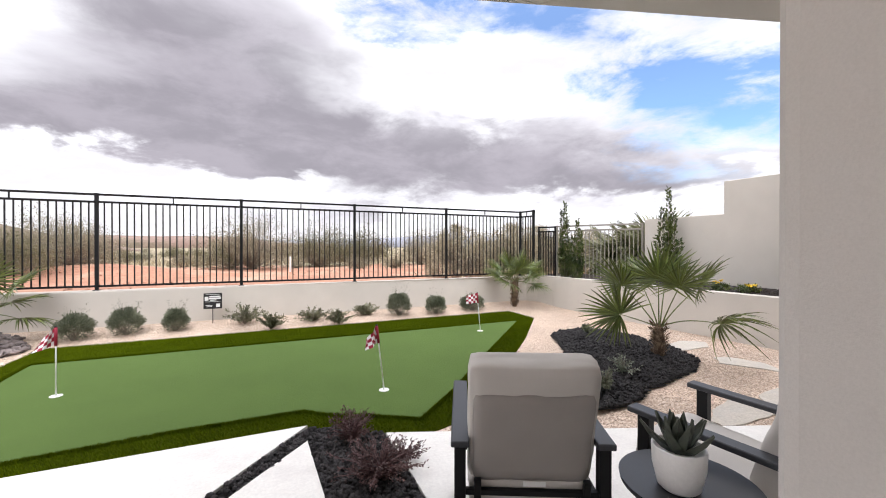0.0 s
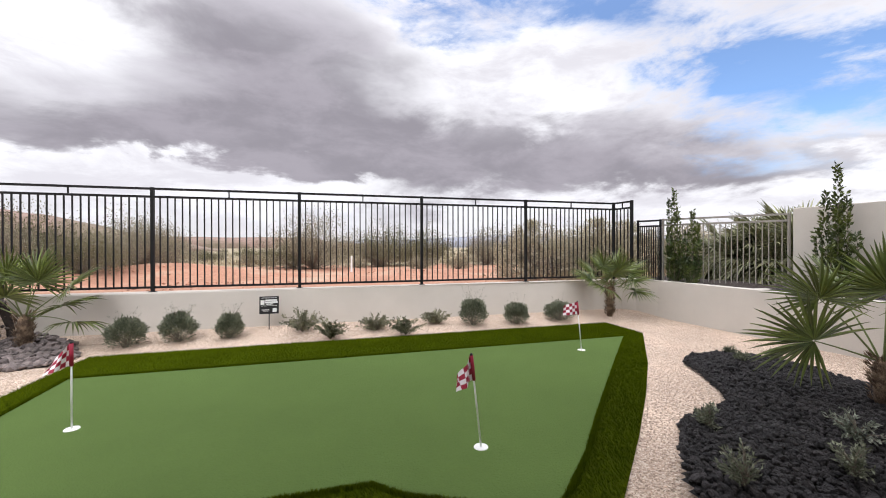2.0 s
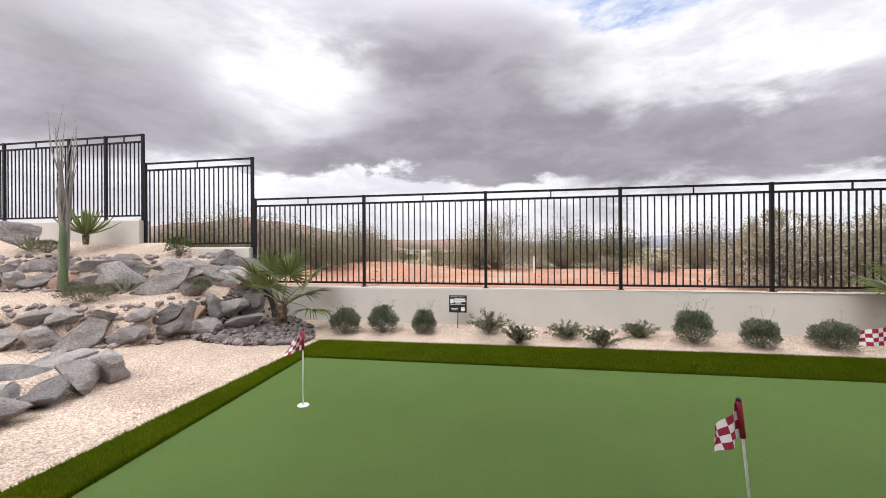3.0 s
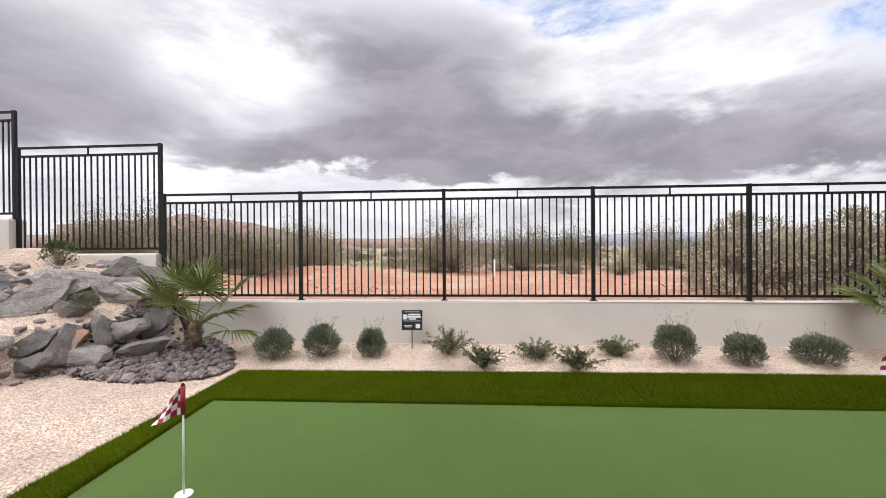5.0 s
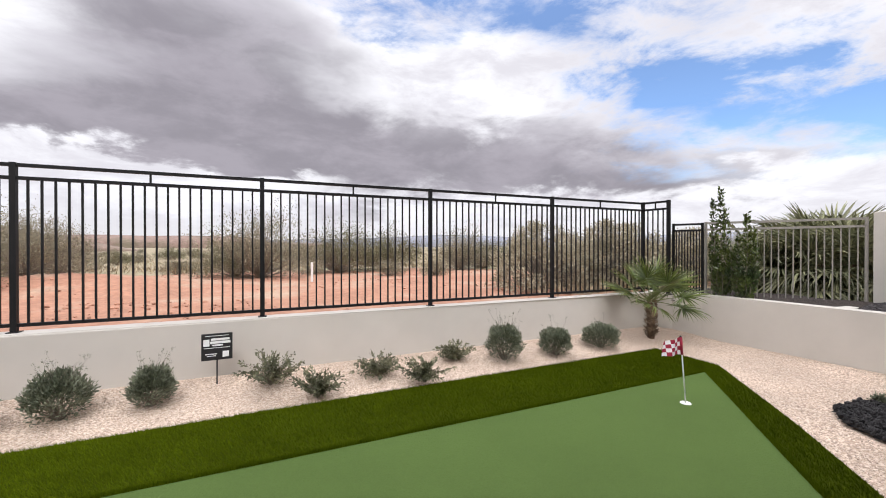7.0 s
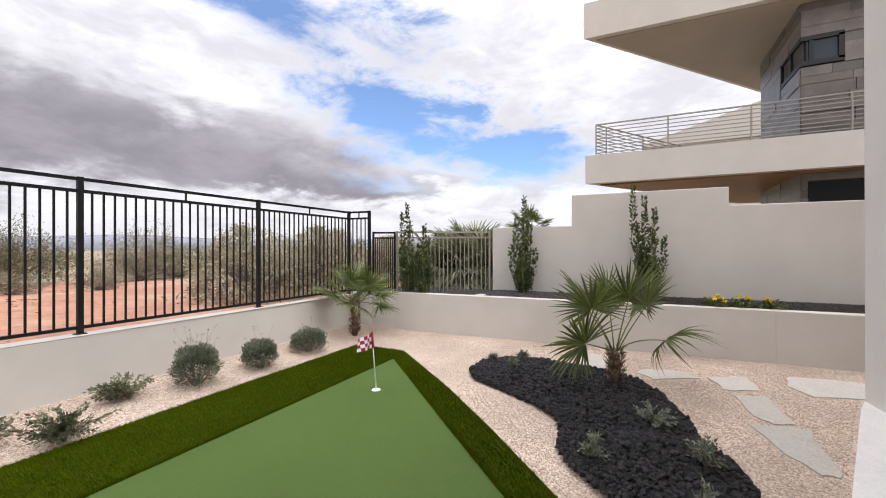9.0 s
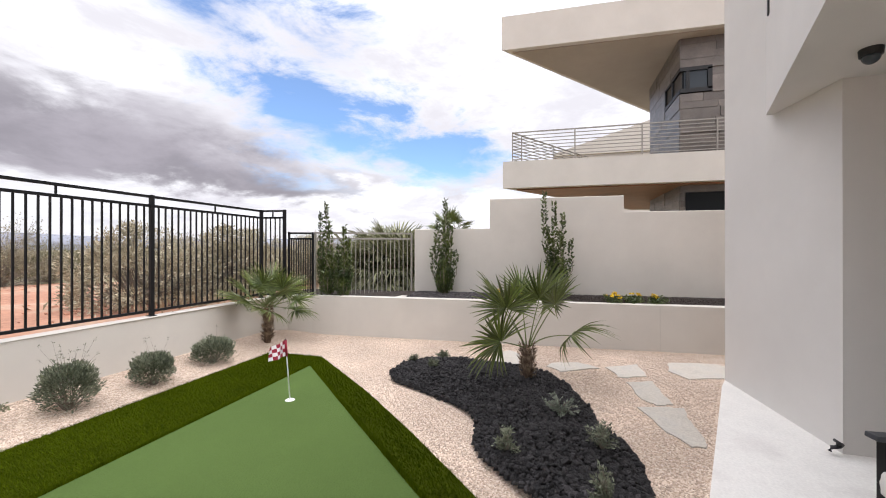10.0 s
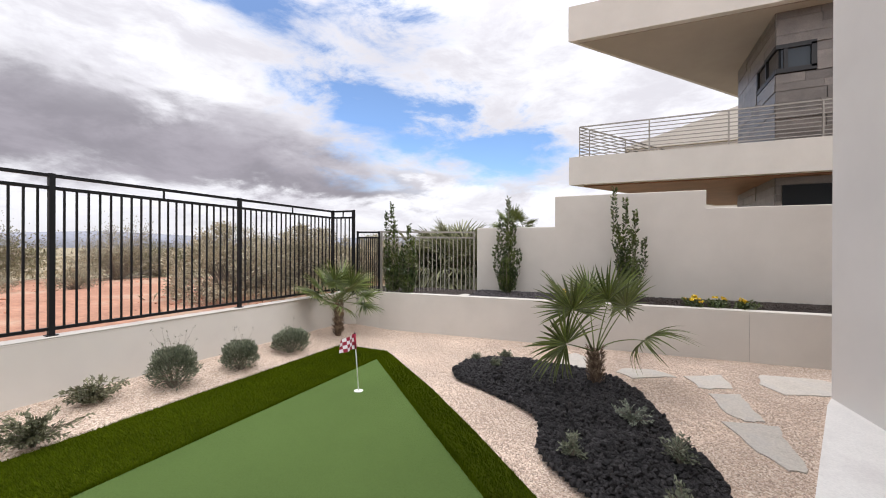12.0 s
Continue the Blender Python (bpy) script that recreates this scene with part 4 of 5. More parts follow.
def loose_shrub(x, y, z, wide, tall, seed, mat, label, stems=26, length=0.038, width=0.020, per=26, name="shrub", group="border shrubs", twig=TWIG):
    """An open shrub: arching stems with leaves along them."""
    rng = np.random.default_rng(seed)
    ob = thing(name, label, "shrub", pose(x, y, z), group)
    bases, ways, v, f = [], [], [], []
    for _ in range(stems):
        a, out = rng.uniform(0, 6.28), rng.uniform(0.25, 1.0)
        e = np.array([math.cos(a) * out * wide / 2, math.sin(a) * out * wide / 2, tall * rng.uniform(0.45, 1.05) * (1.1 - 0.45 * out)])
        m = e * np.array([0.35, 0.35, 0.65])
        tube_into(v, f, [(0, 0, 0), tuple(m), tuple(e)], [0.006, 0.004, 0.0015], 4)
        for u in rng.uniform(0.25, 1.02, per):
            q = (2 * u * (1 - u)) * m + u * u * e
            bases.append(q + rng.normal(0, 0.01, 3))
            ways.append((e - m) * 1.5 / max(np.linalg.norm(e - m), 0.01) + rng.normal(0, 0.9, 3))
    part("stem", mesh("stem", v, f, twig), ob)
    part("foliage", leaf_cloud("foliage", np.array(bases), np.array(ways), length, width, mat, rng), ob)
    return ob


SAGE_LABEL = "clipped round grey-green lavender bush in the gravel"
for i, (x, y, w, h, sp) in enumerate(((-2.71, 7.95, 0.47, 0.40, 10), (-2.07, 8.05, 0.47, 0.42, 26), (-1.36, 8.1, 0.36, 0.36, 24), (2.76, 8.05, 0.49, 0.47, 24), (3.60, 7.98, 0.44, 0.39, 8), (4.55, 8.02, 0.54, 0.36, 4))):
    round_shrub(x, y, yard_height(x, y), w, h, 100 + i, SAGE, SAGE_LABEL, 4200, sp)
for i, (x, y, w, h) in enumerate(((-0.27, 8.2, 0.78, 0.40), (0.19, 7.72, 0.60, 0.34), (0.95, 8.05, 0.70, 0.28), (1.42, 7.72, 0.76, 0.33), (2.07, 8.25, 0.66, 0.25))):
    loose_shrub(x, y, yard_height(x, y), w, h, 120 + i, OLIVE, "sprawling olive-green shrub in the gravel", 40, 0.042, 0.019, 34)
for i, (x, y, w, h, mat) in enumerate(((3.95, 3.10, 0.36, 0.20, SILVER), (3.06, 3.52, 0.20, 0.20, SAGE), (3.32, 2.78, 0.26, 0.22, SAGE), (2.53, 2.84, 0.24, 0.24, SAGE), (5.55, 4.75, 0.24, 0.14, SAGE), (5.30, 5.15, 0.16, 0.12, SAGE), (5.0, 4.75, 0.16, 0.12, SAGE))):
    loose_shrub(x, y, float(lava_height(np.array([x]), np.array([y]))[0]), w, h, 140 + i, mat, "small silvery shrub growing through black lava rock", 18, 0.034, 0.012, 24, "small_shrub", "lava bed shrubs")
for x, y, w, h, n, seed in ((0.80, 2.86, 0.42, 0.26, 44, 160), (0.86, 2.30, 0.62, 0.24, 70, 161), (1.08, 2.42, 0.40, 0.16, 18, 162)):
    loose_shrub(x, y, 0.0, w, h, seed, PURPLE, "wispy dark purple nandina in black lava rock", n, 0.022, 0.011, 34, "nandina", "", PURPLE)


def laurel(x, y, z, tall, spires, seed):
    """An upright shrub of leafy spires. spires: for each the lean to +x and +y at its tip and its share of the height."""
    rng = np.random.default_rng(seed)
    ob = thing("upright_laurel", "tall narrow glossy green laurel in the raised planter", "shrub", pose(x, y, z), "planter laurels")
    bases, ways, v, f = [], [], [], []
    low = [(0.13 * math.cos(k * 2.4 + seed), 0.13 * math.sin(k * 2.4 + seed), 0.22 + 0.05 * (k % 5)) for k in range(9)]
    for dx, dy, share in list(spires) + low:
        top = np.array([dx, dy, tall * share])
        mid = top * np.array([1.15, 1.15, 0.5]) + rng.normal(0, 0.015, 3)
        tube_into(v, f, [(0, 0, 0), tuple(mid), tuple(top)], [0.010, 0.006, 0.002], 5)
        for u in rng.uniform(0.10, 1.0, int(250 * share) + 25):
            q = 2 * u * (1 - u) * mid + u * u * top
            a, r = rng.uniform(0, 6.28), 0.075 * (1.18 - u) * rng.uniform(0.1, 1)
            bases.append(q + np.array([math.cos(a) * r, math.sin(a) * r, rng.normal(0, 0.02)]))
            ways.append((math.cos(a) * 0.9, math.sin(a) * 0.9, rng.uniform(0.4, 1.4)))
    tagged(part("stem", mesh("stem", v, f, TWIG), ob), kind="stuff")
    part("foliage", leaf_cloud("foliage", np.array(bases), np.array(ways), 0.072, 0.036, LAUREL, rng), ob)
    return ob


laurel(7.06, 7.70, 0.72, 1.92, [(0, 0.02, 1.0), (0.02, 0.16, 0.90), (0, -0.06, 0.80), (-0.05, 0.10, 0.62), (0.05, 0.20, 0.50)], 171)
laurel(7.10, 7.36, 0.72, 1.42, [(0, -0.04, 1.0), (0.04, -0.10, 0.85), (-0.03, 0.08, 0.72), (0, -0.16, 0.55)], 174)
laurel(7.66, 5.34, 0.76, 1.94, [(0, -0.02, 1.0), (0.02, 0.14, 0.80), (0.02, -0.12, 0.78), (0, 0.24, 0.50), (0.05, -0.22, 0.46), (0.06, 0.05, 0.72), (-0.05, -0.05, 0.66)], 172)
laurel(7.70, 3.10, 0.76, 2.02, [(0, 0.24, 1.0), (0, 0.06, 0.90), (0.03, -0.10, 0.80), (0.02, -0.24, 0.55), (0, 0.18, 0.68), (-0.04, -0.04, 0.66), (0.05, 0.10, 0.55)], 173)


def flowers(x, y, seed, blooms):
    rng = np.random.default_rng(seed)
    ob = thing("flower_clump", "yellow bedding flowers in the raised planter", "flowers", pose(x, y, 0.745), "planter flowers")
    n = 220
    p = np.column_stack([rng.normal(0, 0.07, (n, 2)), rng.uniform(0, 0.11, n)])
    part("foliage", leaf_cloud("foliage", p, rng.normal(0, 1, (n, 3)) + np.array([0, 0, 0.6]), 0.06, 0.03, LAUREL, rng), ob)
    for _ in range(blooms):
        c = np.array([rng.normal(0, 0.07), rng.normal(0, 0.07), 0.14 + rng.uniform(-0.03, 0.04)])
        a = np.arange(9) * 0.9
        part("bloom", leaf_cloud("bloom", np.repeat(c[None], 9, 0), np.column_stack([np.cos(a), np.sin(a), 0 * a + rng.uniform(-0.3, 0.7, 9)]), 0.045, 0.04, YELLOW, rng), ob)
    return ob


for i, (x, y, blooms) in enumerate(((7.45, 4.17, 3), (7.45, 3.75, 3), (7.45, 2.15, 8), (7.47, 1.80, 3), (7.50, 1.42, 4))):
    flowers(x, y, 180 + i, blooms)
rng = np.random.default_rng(41)
lumps = rng.uniform((7.0, -0.3), (8.2, 6.0), (15000, 2))
lumps = lumps[(lumps[:, 0] > planter_x(lumps[:, 1]) + 0.24) & (lumps[:, 0] < back_x(lumps[:, 1]))]
lump_z = 0.745 + 0.05 * smooth_step((lumps[:, 0] - planter_x(lumps[:, 1]) - 0.2) / 0.5)
stony = lumps[:, 1] > 3.9 + rng.normal(0, 0.5, len(lumps))
for name, label, mat, pick in (("planter_rock", "black lava rock covering the planter soil", LAVA, stony), ("planter_mulch", "dark brown bark mulch lumps in the planter", SOIL_AND_GAPS, ~stony)):
    thing(name, label, "mulch", kind="stuff", data=chunk_cloud(name, np.column_stack([lumps, lump_z])[pick], rng.uniform(0.018, 0.045, pick.sum()), rng, mat, 0.7))


def frond_data(seed, stalk, radius, spread, leaflets, droop, mat):
    """One fan leaf: a stalk along +x and pleated leaflets round its end. Returns stalk and fan."""
    rng = np.random.default_rng(seed)
    n = 7
    pts = [(stalk * k / n, 0, -droop * 0.22 * stalk * (k / n) ** 2) for k in range(n + 1)]
    stem = tube("stalk", pts, [0.010 - 0.005 * k / n for k in range(n + 1)], STALK, 5)
    hub = np.array(pts[-1])
    verts, faces = [], []
    for k in range(leaflets):
        a = radians(-spread + 2 * spread * k / (leaflets - 1)) + rng.normal(0, 0.025)
        L = radius * (0.78 + 0.22 * math.cos(a * 0.7)) * rng.uniform(0.86, 1.05)
        out, across = np.array([math.cos(a), math.sin(a), 0]), np.array([-math.sin(a), math.cos(a), 0])
        first = len(verts)
        steps = (0.02, 0.22, 0.40, 0.62, 0.84, 1.0)
        widths = (0.0015, L * 0.022, L * 0.032, L * 0.027, L * 0.015, 0.0012)
        tip = droop * rng.uniform(0.5, 1.4)
        lift = rng.normal(0, 0.02)
        for u, w in zip(steps, widths):
            c = hub + out * L * u + np.array([0, 0, -0.34 * L * tip * u ** 2.8 + (0.10 * abs(math.sin(a)) + lift) * L * u])
            verts += [c - across * w, c + np.array([0, 0, -w * 0.9]), c + across * w]
        for s in range(len(steps) - 1):
            b = first + 3 * s
            faces += [(b, b + 1, b + 4, b + 3), (b + 1, b + 2, b + 5, b + 4)]
    return stem, mesh("fan", verts, faces, mat)


def fan_palm(x, y, z, trunk, thick, leaves, label, seed, scale=1.0, group="yard palms", mat=PALM, leaflets=31):
    """leaves: rows of (turn, rise, stalk, fan radius, droop, roll)."""
    rng = np.random.default_rng(seed)
    ob = thing("fan_palm", label, "palm tree", pose(x, y, z), group)
    v, f = [], []
    tube_into(v, f, [(0, 0, -0.1), (0.01, 0, trunk * 0.4), (0, 0.01, trunk * 0.8), (0, 0, trunk)], [thick * 0.85, thick, thick * 0.95, thick * 0.5], 12)
    stump = part("trunk", mesh("trunk", v, f, TRUNK, True), ob, "shaggy brown fibre trunk")
    n = int(260 * trunk / 0.45)
    a, h = rng.uniform(0, 6.28, n), rng.uniform(0.02, 1.0, n) * trunk
    base = np.column_stack([np.cos(a) * thick * 0.9, np.sin(a) * thick * 0.9, h])
    part("trunk_fibre", leaf_cloud("trunk_fibre", base, np.column_stack([np.cos(a) * 0.6, np.sin(a) * 0.6, rng.uniform(0.3, 1.4, n)]), 0.095, 0.014, TRUNK, rng), stump)
    for i, (turn, rise, stalk, radius, droop, *roll) in enumerate(leaves):
        stem, fan = frond_data(seed * 50 + i, stalk * scale, radius * scale, 128, leaflets, droop, mat)
        m = pose(0, 0, trunk * 0.93, 0, 0, turn) @ pose(0.03, 0, 0, roll[0] if roll else rng.uniform(-40, 40), -rise, 0)
        s = part("frond_stalk", stem, ob, "", m)
        part("frond_fan", fan, s)
    return ob


fan_palm(5.02, 3.49, 0.05, 0.42, 0.070, [(138, 20, 0.48, 0.58, 0.6, 72), (318, 30, 0.60, 0.52, 2.1, -35), (215, 74, 0.70, 0.56, 0.3, 8), (150, 56, 0.72, 0.52, 0.6, 30), (332, 56, 0.72, 0.50, 0.6, -40),
                                            (70, 62, 0.70, 0.46, 0.5, 20), (262, 66, 0.66, 0.46, 0.4, -20), (20, 72, 0.72, 0.42, 0.3, 10)],
         "fan palm with open green fans and a shaggy short trunk", 3, 1.0)
fan_palm(5.80, 8.12, 0.03, 0.68, 0.066, [(a, r, 0.48, 0.48, d) for a, r, d in ((0, 22, 0.5), (40, 38, 0.4), (85, 55, 0.3), (130, 28, 0.5), (165, 44, 0.4), (190, 20, 0.5), (235, 34, 0.5), (270, 52, 0.3), (300, 22, 0.7), (330, 42, 0.4), (20, 70, 0.2), (200, 70, 0.2), (318, 0, 1.0), (228, 8, 0.9))],
         "young fan palm in the wall corner", 4, 0.94)
fan_palm(-4.04, 8.15, 0.05, 0.46, 0.085, [(a, r, 0.62, 0.50, d) for a, r, d in ((185, 34, 0.4), (150, 56, 0.3), (215, 54, 0.3), (12, 46, 0.4), (350, 8, 1.3), (325, 60, 0.3), (285, 40, 0.5), (95, 72, 0.2), (250, 74, 0.2), (340, 26, 0.8))],
         "bright green fan palm by the boulder bank", 5, 1.0)
crown = [(a, r, 0.8, 0.75, d) for a, r, d in ((0, 5, 0.8), (30, 40, 0.5), (60, -20, 1.0), (95, 20, 0.6), (130, 50, 0.4), (160, -10, 1.0), (190, 25, 0.7), (220, 45, 0.4), (250, 0, 0.9), (275, 30, 0.6), (300, -25, 1.2), (330, 15, 0.8), (15, 70, 0.2), (200, 72, 0.2), (110, -30, 1.2), (235, -30, 1.2))]
rng_p = random.Random(19)
for i, (x, y, trunk, sc) in enumerate(((9.3, 8.1, 1.05, 0.9), (10.3, 7.6, 1.35, 1.05), (9.1, 7.2, 1.15, 0.9), (9.4, 6.8, 1.15, 0.9), (10.9, 8.4, 1.2, 1.0))):
    skirt = [(k * 137.5, 68 - 100 * (k / 30) + rng_p.uniform(-8, 8), rng_p.uniform(0.45, 0.75), rng_p.uniform(0.65, 0.85), 0.5 + 1.5 * k / 30, rng_p.uniform(-25, 25)) for k in range(30)]
    fan_palm(x, y, 0.15, trunk, 0.16, skirt, "full neighbouring fan palm with hanging fronds behind the low fence", 6 + i, sc, "neighbour palms", PALM_GREY, 40)
fan_palm(15.6, 7.3, 0.35, 2.3, 0.16, crown, "distant palm crown showing above the boundary wall", 9, 0.7, "neighbour palms")


def spiky(name, x, y, z, count, length, width, seed, mat, label, trunk=0.0, low=8):
    """A rosette of stiff pointed leaves."""
    rng = np.random.default_rng(seed)
    ob = thing(name, label, "plant", pose(x, y, z))
    if trunk:
        part("trunk", tube("trunk", [(0, 0, -0.05), (0, 0, trunk)], [0.05, 0.06], TRUNK, 8), ob)
    for k in range(count):
        a, e = k * 2.4, radians(low + (82 - low) * (k / count))
        out, upv = np.array([math.cos(a), math.sin(a), 0]), np.array([0, 0, 1.0])
        across = np.array([-math.sin(a), math.cos(a), 0])
        L = length * (1.0 - 0.25 * k / count)
        verts, faces = [], []
        for u, w in ((0, 0.7), (0.35, 1.0), (0.7, 0.6), (1.0, 0.03)):
            ee = e + 0.25 * u
            c = (out * math.cos(ee) + upv * math.sin(ee)) * L * u
            n = out * -math.sin(ee) + upv * math.cos(ee)
            verts += [c - across * width * w / 2 + n * width * 0.15, c - n * width * 0.22 * w, c + across * width * w / 2 + n * width * 0.15, c + n * width * 0.05]
        for s in range(3):
            for j in range(4):
                p, q = 4 * s + j, 4 * s + (j + 1) % 4
                faces.append((p, q, q + 4, p + 4))
        part("leaf", mesh("leaf", verts, faces, mat), ob, "", Matrix.Translation((0, 0, trunk)))
    return ob


spiky("yucca", -8.45, 8.2, 1.62, 46, 0.66, 0.06, 31, PALM, "spiky green yucca on the upper terrace", 0.15)
spiky("agave", -6.38, 7.25, 0.74, 14, 0.30, 0.05, 32, SAGE, "small grey-green agave on the terrace")
spiky("agave", -9.6, 8.0, 1.45, 16, 0.42, 0.06, 33, SAGE, "small grey-green agave on the terrace")
round_shrub(-6.80, 6.95, 0.60, 0.72, 0.26, 190, OLIVE, "low dark green shrub spreading on the terrace", 1600)
round_shrub(-5.35, 7.75, 0.72, 0.32, 0.22, 191, SAGE, "small grey-green shrub among the boulders", 1200)
round_shrub(-6.35, 8.3, 1.32, 0.42, 0.40, 192, LAUREL, "small light green shrub above the boulders", 1200)
round_shrub(-9.0, 7.9, 1.40, 0.65, 0.25, 193, OLIVE, "low dark green shrub spreading on the terrace", 1400)
cactus = thing("column_cactus", "ribbed green column cactus on the gravel terrace", "cactus", pose(-7.62, 7.2, 0.72))
ribs, rf = [], []
for j in range(15):
    h = 1.25 * j / 14
    r = 0.044 * (1 - 0.16 * math.cos(11 * h)) * (1.0 if j < 13 else (0.7, 0.15)[j - 13])
    for k in range(24):
        w = 2 * math.pi * k / 24
        rr = r * (1 + (0.14 if k % 2 else -0.10))
        ribs.append((rr * math.cos(w), rr * math.sin(w), h))
for j in range(14):
    for k in range(24):
        rf.append((j * 24 + k, j * 24 + (k + 1) % 24, (j + 1) * 24 + (k + 1) % 24, (j + 1) * 24 + k))
part("stem", mesh("stem", ribs, rf, CACTUS, True), cactus)
ocotillo = thing("ocotillo", "tall bare grey ocotillo with thin bent canes", "shrub", pose(-7.95, 7.45, 0.75))
for k in range(15):
    r = random.Random(k)
    a, s = r.uniform(0, 6.28), r.uniform(0.04, 0.24)
    h = r.uniform(2.2, 3.5)
    pts = [(s * math.cos(a) * (u ** 1.5) + r.uniform(-0.07, 0.07), s * math.sin(a) * (u ** 1.5) + r.uniform(-0.07, 0.07), h * u) for u in (0, 0.2, 0.4, 0.6, 0.8, 1.0)]
    part("cane", tube("cane", pts, [0.024, 0.022, 0.020, 0.016, 0.011, 0.004], DEADWOOD, 5), ocotillo)
saguaro = thing("column_cactus", "ribbed green column cactus beside the upper fence", "cactus", pose(-10.6, 7.6, 1.4))
part("stem", cactus.children[0].data, saguaro)

# ---- patio furniture ----
def pad(name, size, m, mat, puff=0.05):
    """A stuffed box cushion with soft edges."""
    bm = bmesh.new()
    bmesh.ops.create_cube(bm, size=2.0)
    bmesh.ops.subdivide_edges(bm, edges=bm.edges[:], cuts=11, use_grid_fill=True)
    sx, sy, sz = (s / 2 for s in size)
    r = 0.034
    for v in bm.verts:
        u, w, t = v.co
        p = Vector((u * sx, w * sy, t * sz))
        core = Vector((max(-sx + r, min(sx - r, p.x)), max(-sy + r, min(sy - r, p.y)), max(-sz + r, min(sz - r, p.z))))
        away = p - core
        p = core + away.normalized() * r if away.length > 1e-6 else p
        p.z *= 1 + 0.10 * (1 - u * u) * (1 - w * w)
        p += Vector((0.006, 0.006, 0.010)) * noise.noise(Vector((u * 2.2, w * 2.2, t * 2 + sx * 9)))
        v.co = p
    bmesh.ops.transform(bm, matrix=m, verts=bm.verts)
    return from_bm(name, bm, mat, True)


def lounge_chair(m, label):
    """Faces +y."""
    ob = thing("lounge_chair", label, "chair", m, "patio lounge chairs")
    tilt = 16
    back = pose(0, -0.265, 0.44, tilt, 0, 0)
    for sx in (-1, 1):
        bm = bmesh.new()
        box_bm(bm, (-0.042, -0.33, -0.015), (0.042, 0.41, 0.015), pose(sx * 0.325, 0, 0.615, 2), 0.007)
        part("armrest", from_bm("armrest", bm, ARM), ob)
        part("front_leg", box("front_leg", (sx * 0.325 - 0.028, 0.30, 0.0), (sx * 0.325 + 0.028, 0.36, 0.612), BLACK, bevel=0.004), ob)
        part("rear_leg", box("rear_leg", (sx * 0.325 - 0.026, -0.31, 0.0), (sx * 0.325 + 0.026, -0.25, 0.592), BLACK, bevel=0.004), ob)
        part("side_rail", box("side_rail", (sx * 0.325 - 0.018, -0.25, 0.25), (sx * 0.325 + 0.018, 0.30, 0.30), BLACK, bevel=0.004), ob)
        part("back_post", box("back_post", (sx * 0.245 - 0.016, -0.055, -0.16), (sx * 0.245 + 0.016, -0.025, 0.01), BLACK, back, 0.004), ob)
    part("front_rail", box("front_rail", (-0.30, 0.31, 0.25), (0.30, 0.34, 0.30), BLACK, bevel=0.004), ob)
    part("rear_rail", box("rear_rail", (-0.30, -0.30, 0.36), (0.30, -0.27, 0.385), BLACK, bevel=0.004), ob)
    part("rear_rail", box("rear_rail", (-0.30, -0.30, 0.24), (0.30, -0.27, 0.275), BLACK, bevel=0.004), ob)
    part("seat_cushion", pad("seat_cushion", (0.57, 0.68, 0.15), pose(0, 0.08, 0.375, 5), CUSHION), ob)
    cushion_pose = pose(0, -0.245, 0.705, 90 + tilt, 0, 0)
    part("back_cushion", pad("back_cushion", (0.575, 0.60, 0.155), cushion_pose, CUSHION), ob)
    part("back_panel", pad("back_panel", (0.535, 0.47, 0.11), cushion_pose @ pose(0, -0.06, 0.045), CUSHION_BACK), ob, "darker taupe fabric back panel with shade painted in")
    for k, (x0, z0) in enumerate(((-0.04, 0.41), (-0.13, 0.315))):
        part("care_tag", box("care_tag", (x0, -0.306, z0), (x0 + (0.10, 0.035)[k], -0.303, z0 + 0.022), WHITE), ob, "small white care tag")
    return ob


lounge_chair(pose(1.445, 1.53, 0.020, 0, 0, -26), "charcoal metal lounge chair with taupe cushions, back to the house")
lounge_chair(pose(2.41, 0.99, 0.020, 0, 0, 10), "charcoal metal lounge chair with taupe cushions, turned to the lawn")

table = thing("side_table", "small round charcoal metal side table", "side table", pose(1.80, 0.87, 0.020))
bm = bmesh.new()
bmesh.ops.create_cone(bm, cap_ends=True, segments=48, radius1=0.255, radius2=0.26, depth=0.022, matrix=Matrix.Translation((0, 0, 0.519)))
part("tabletop", from_bm("tabletop", bm, ARM), table)
for k in range(3):
    part("leg", tube("leg", [(0.20 * math.cos(k * 2.094 + 0.5), 0.20 * math.sin(k * 2.094 + 0.5), 0), (0.12 * math.cos(k * 2.094 + 0.5), 0.12 * math.sin(k * 2.094 + 0.5), 0.51)], 0.014, BLACK), table)
pot = thing("potted_succulent", "spiky dark aloe in a white ceramic pot", "potted plant", pose(1.73, 0.86, 0.550))
prof = [(0.0, 0.0), (0.066, 0.0), (0.078, 0.012), (0.096, 0.09), (0.099, 0.165), (0.095, 0.170), (0.088, 0.160), (0.086, 0.14), (0.0, 0.14)]
pv = [(r * math.cos(2 * math.pi * k / 36), r * math.sin(2 * math.pi * k / 36), z) for r, z in prof for k in range(36)]
pf = [(j * 36 + k, j * 36 + (k + 1) % 36, (j + 1) * 36 + (k + 1) % 36, (j + 1) * 36 + k) for j in range(len(prof) - 1) for k in range(36)]
part("pot", mesh("pot", pv, pf, POT, True), pot)
aloe = spiky("aloe", 0, 0, 0.13, 17, 0.19, 0.062, 35, SUCCULENT, "", 0.0, 22)
for leaf_part in list(aloe.children):
    leaf_part.parent = pot
    leaf_part.matrix_basis = Matrix.Translation((0, 0, 0.13))
bpy.data.objects.remove(aloe)

# ---- fittings on the house ----
dome = thing("security_camera", "black dome security camera under the patio soffit", "security camera", pose(3.35, 1.02, HOUSE_Z))
bm = bmesh.new()
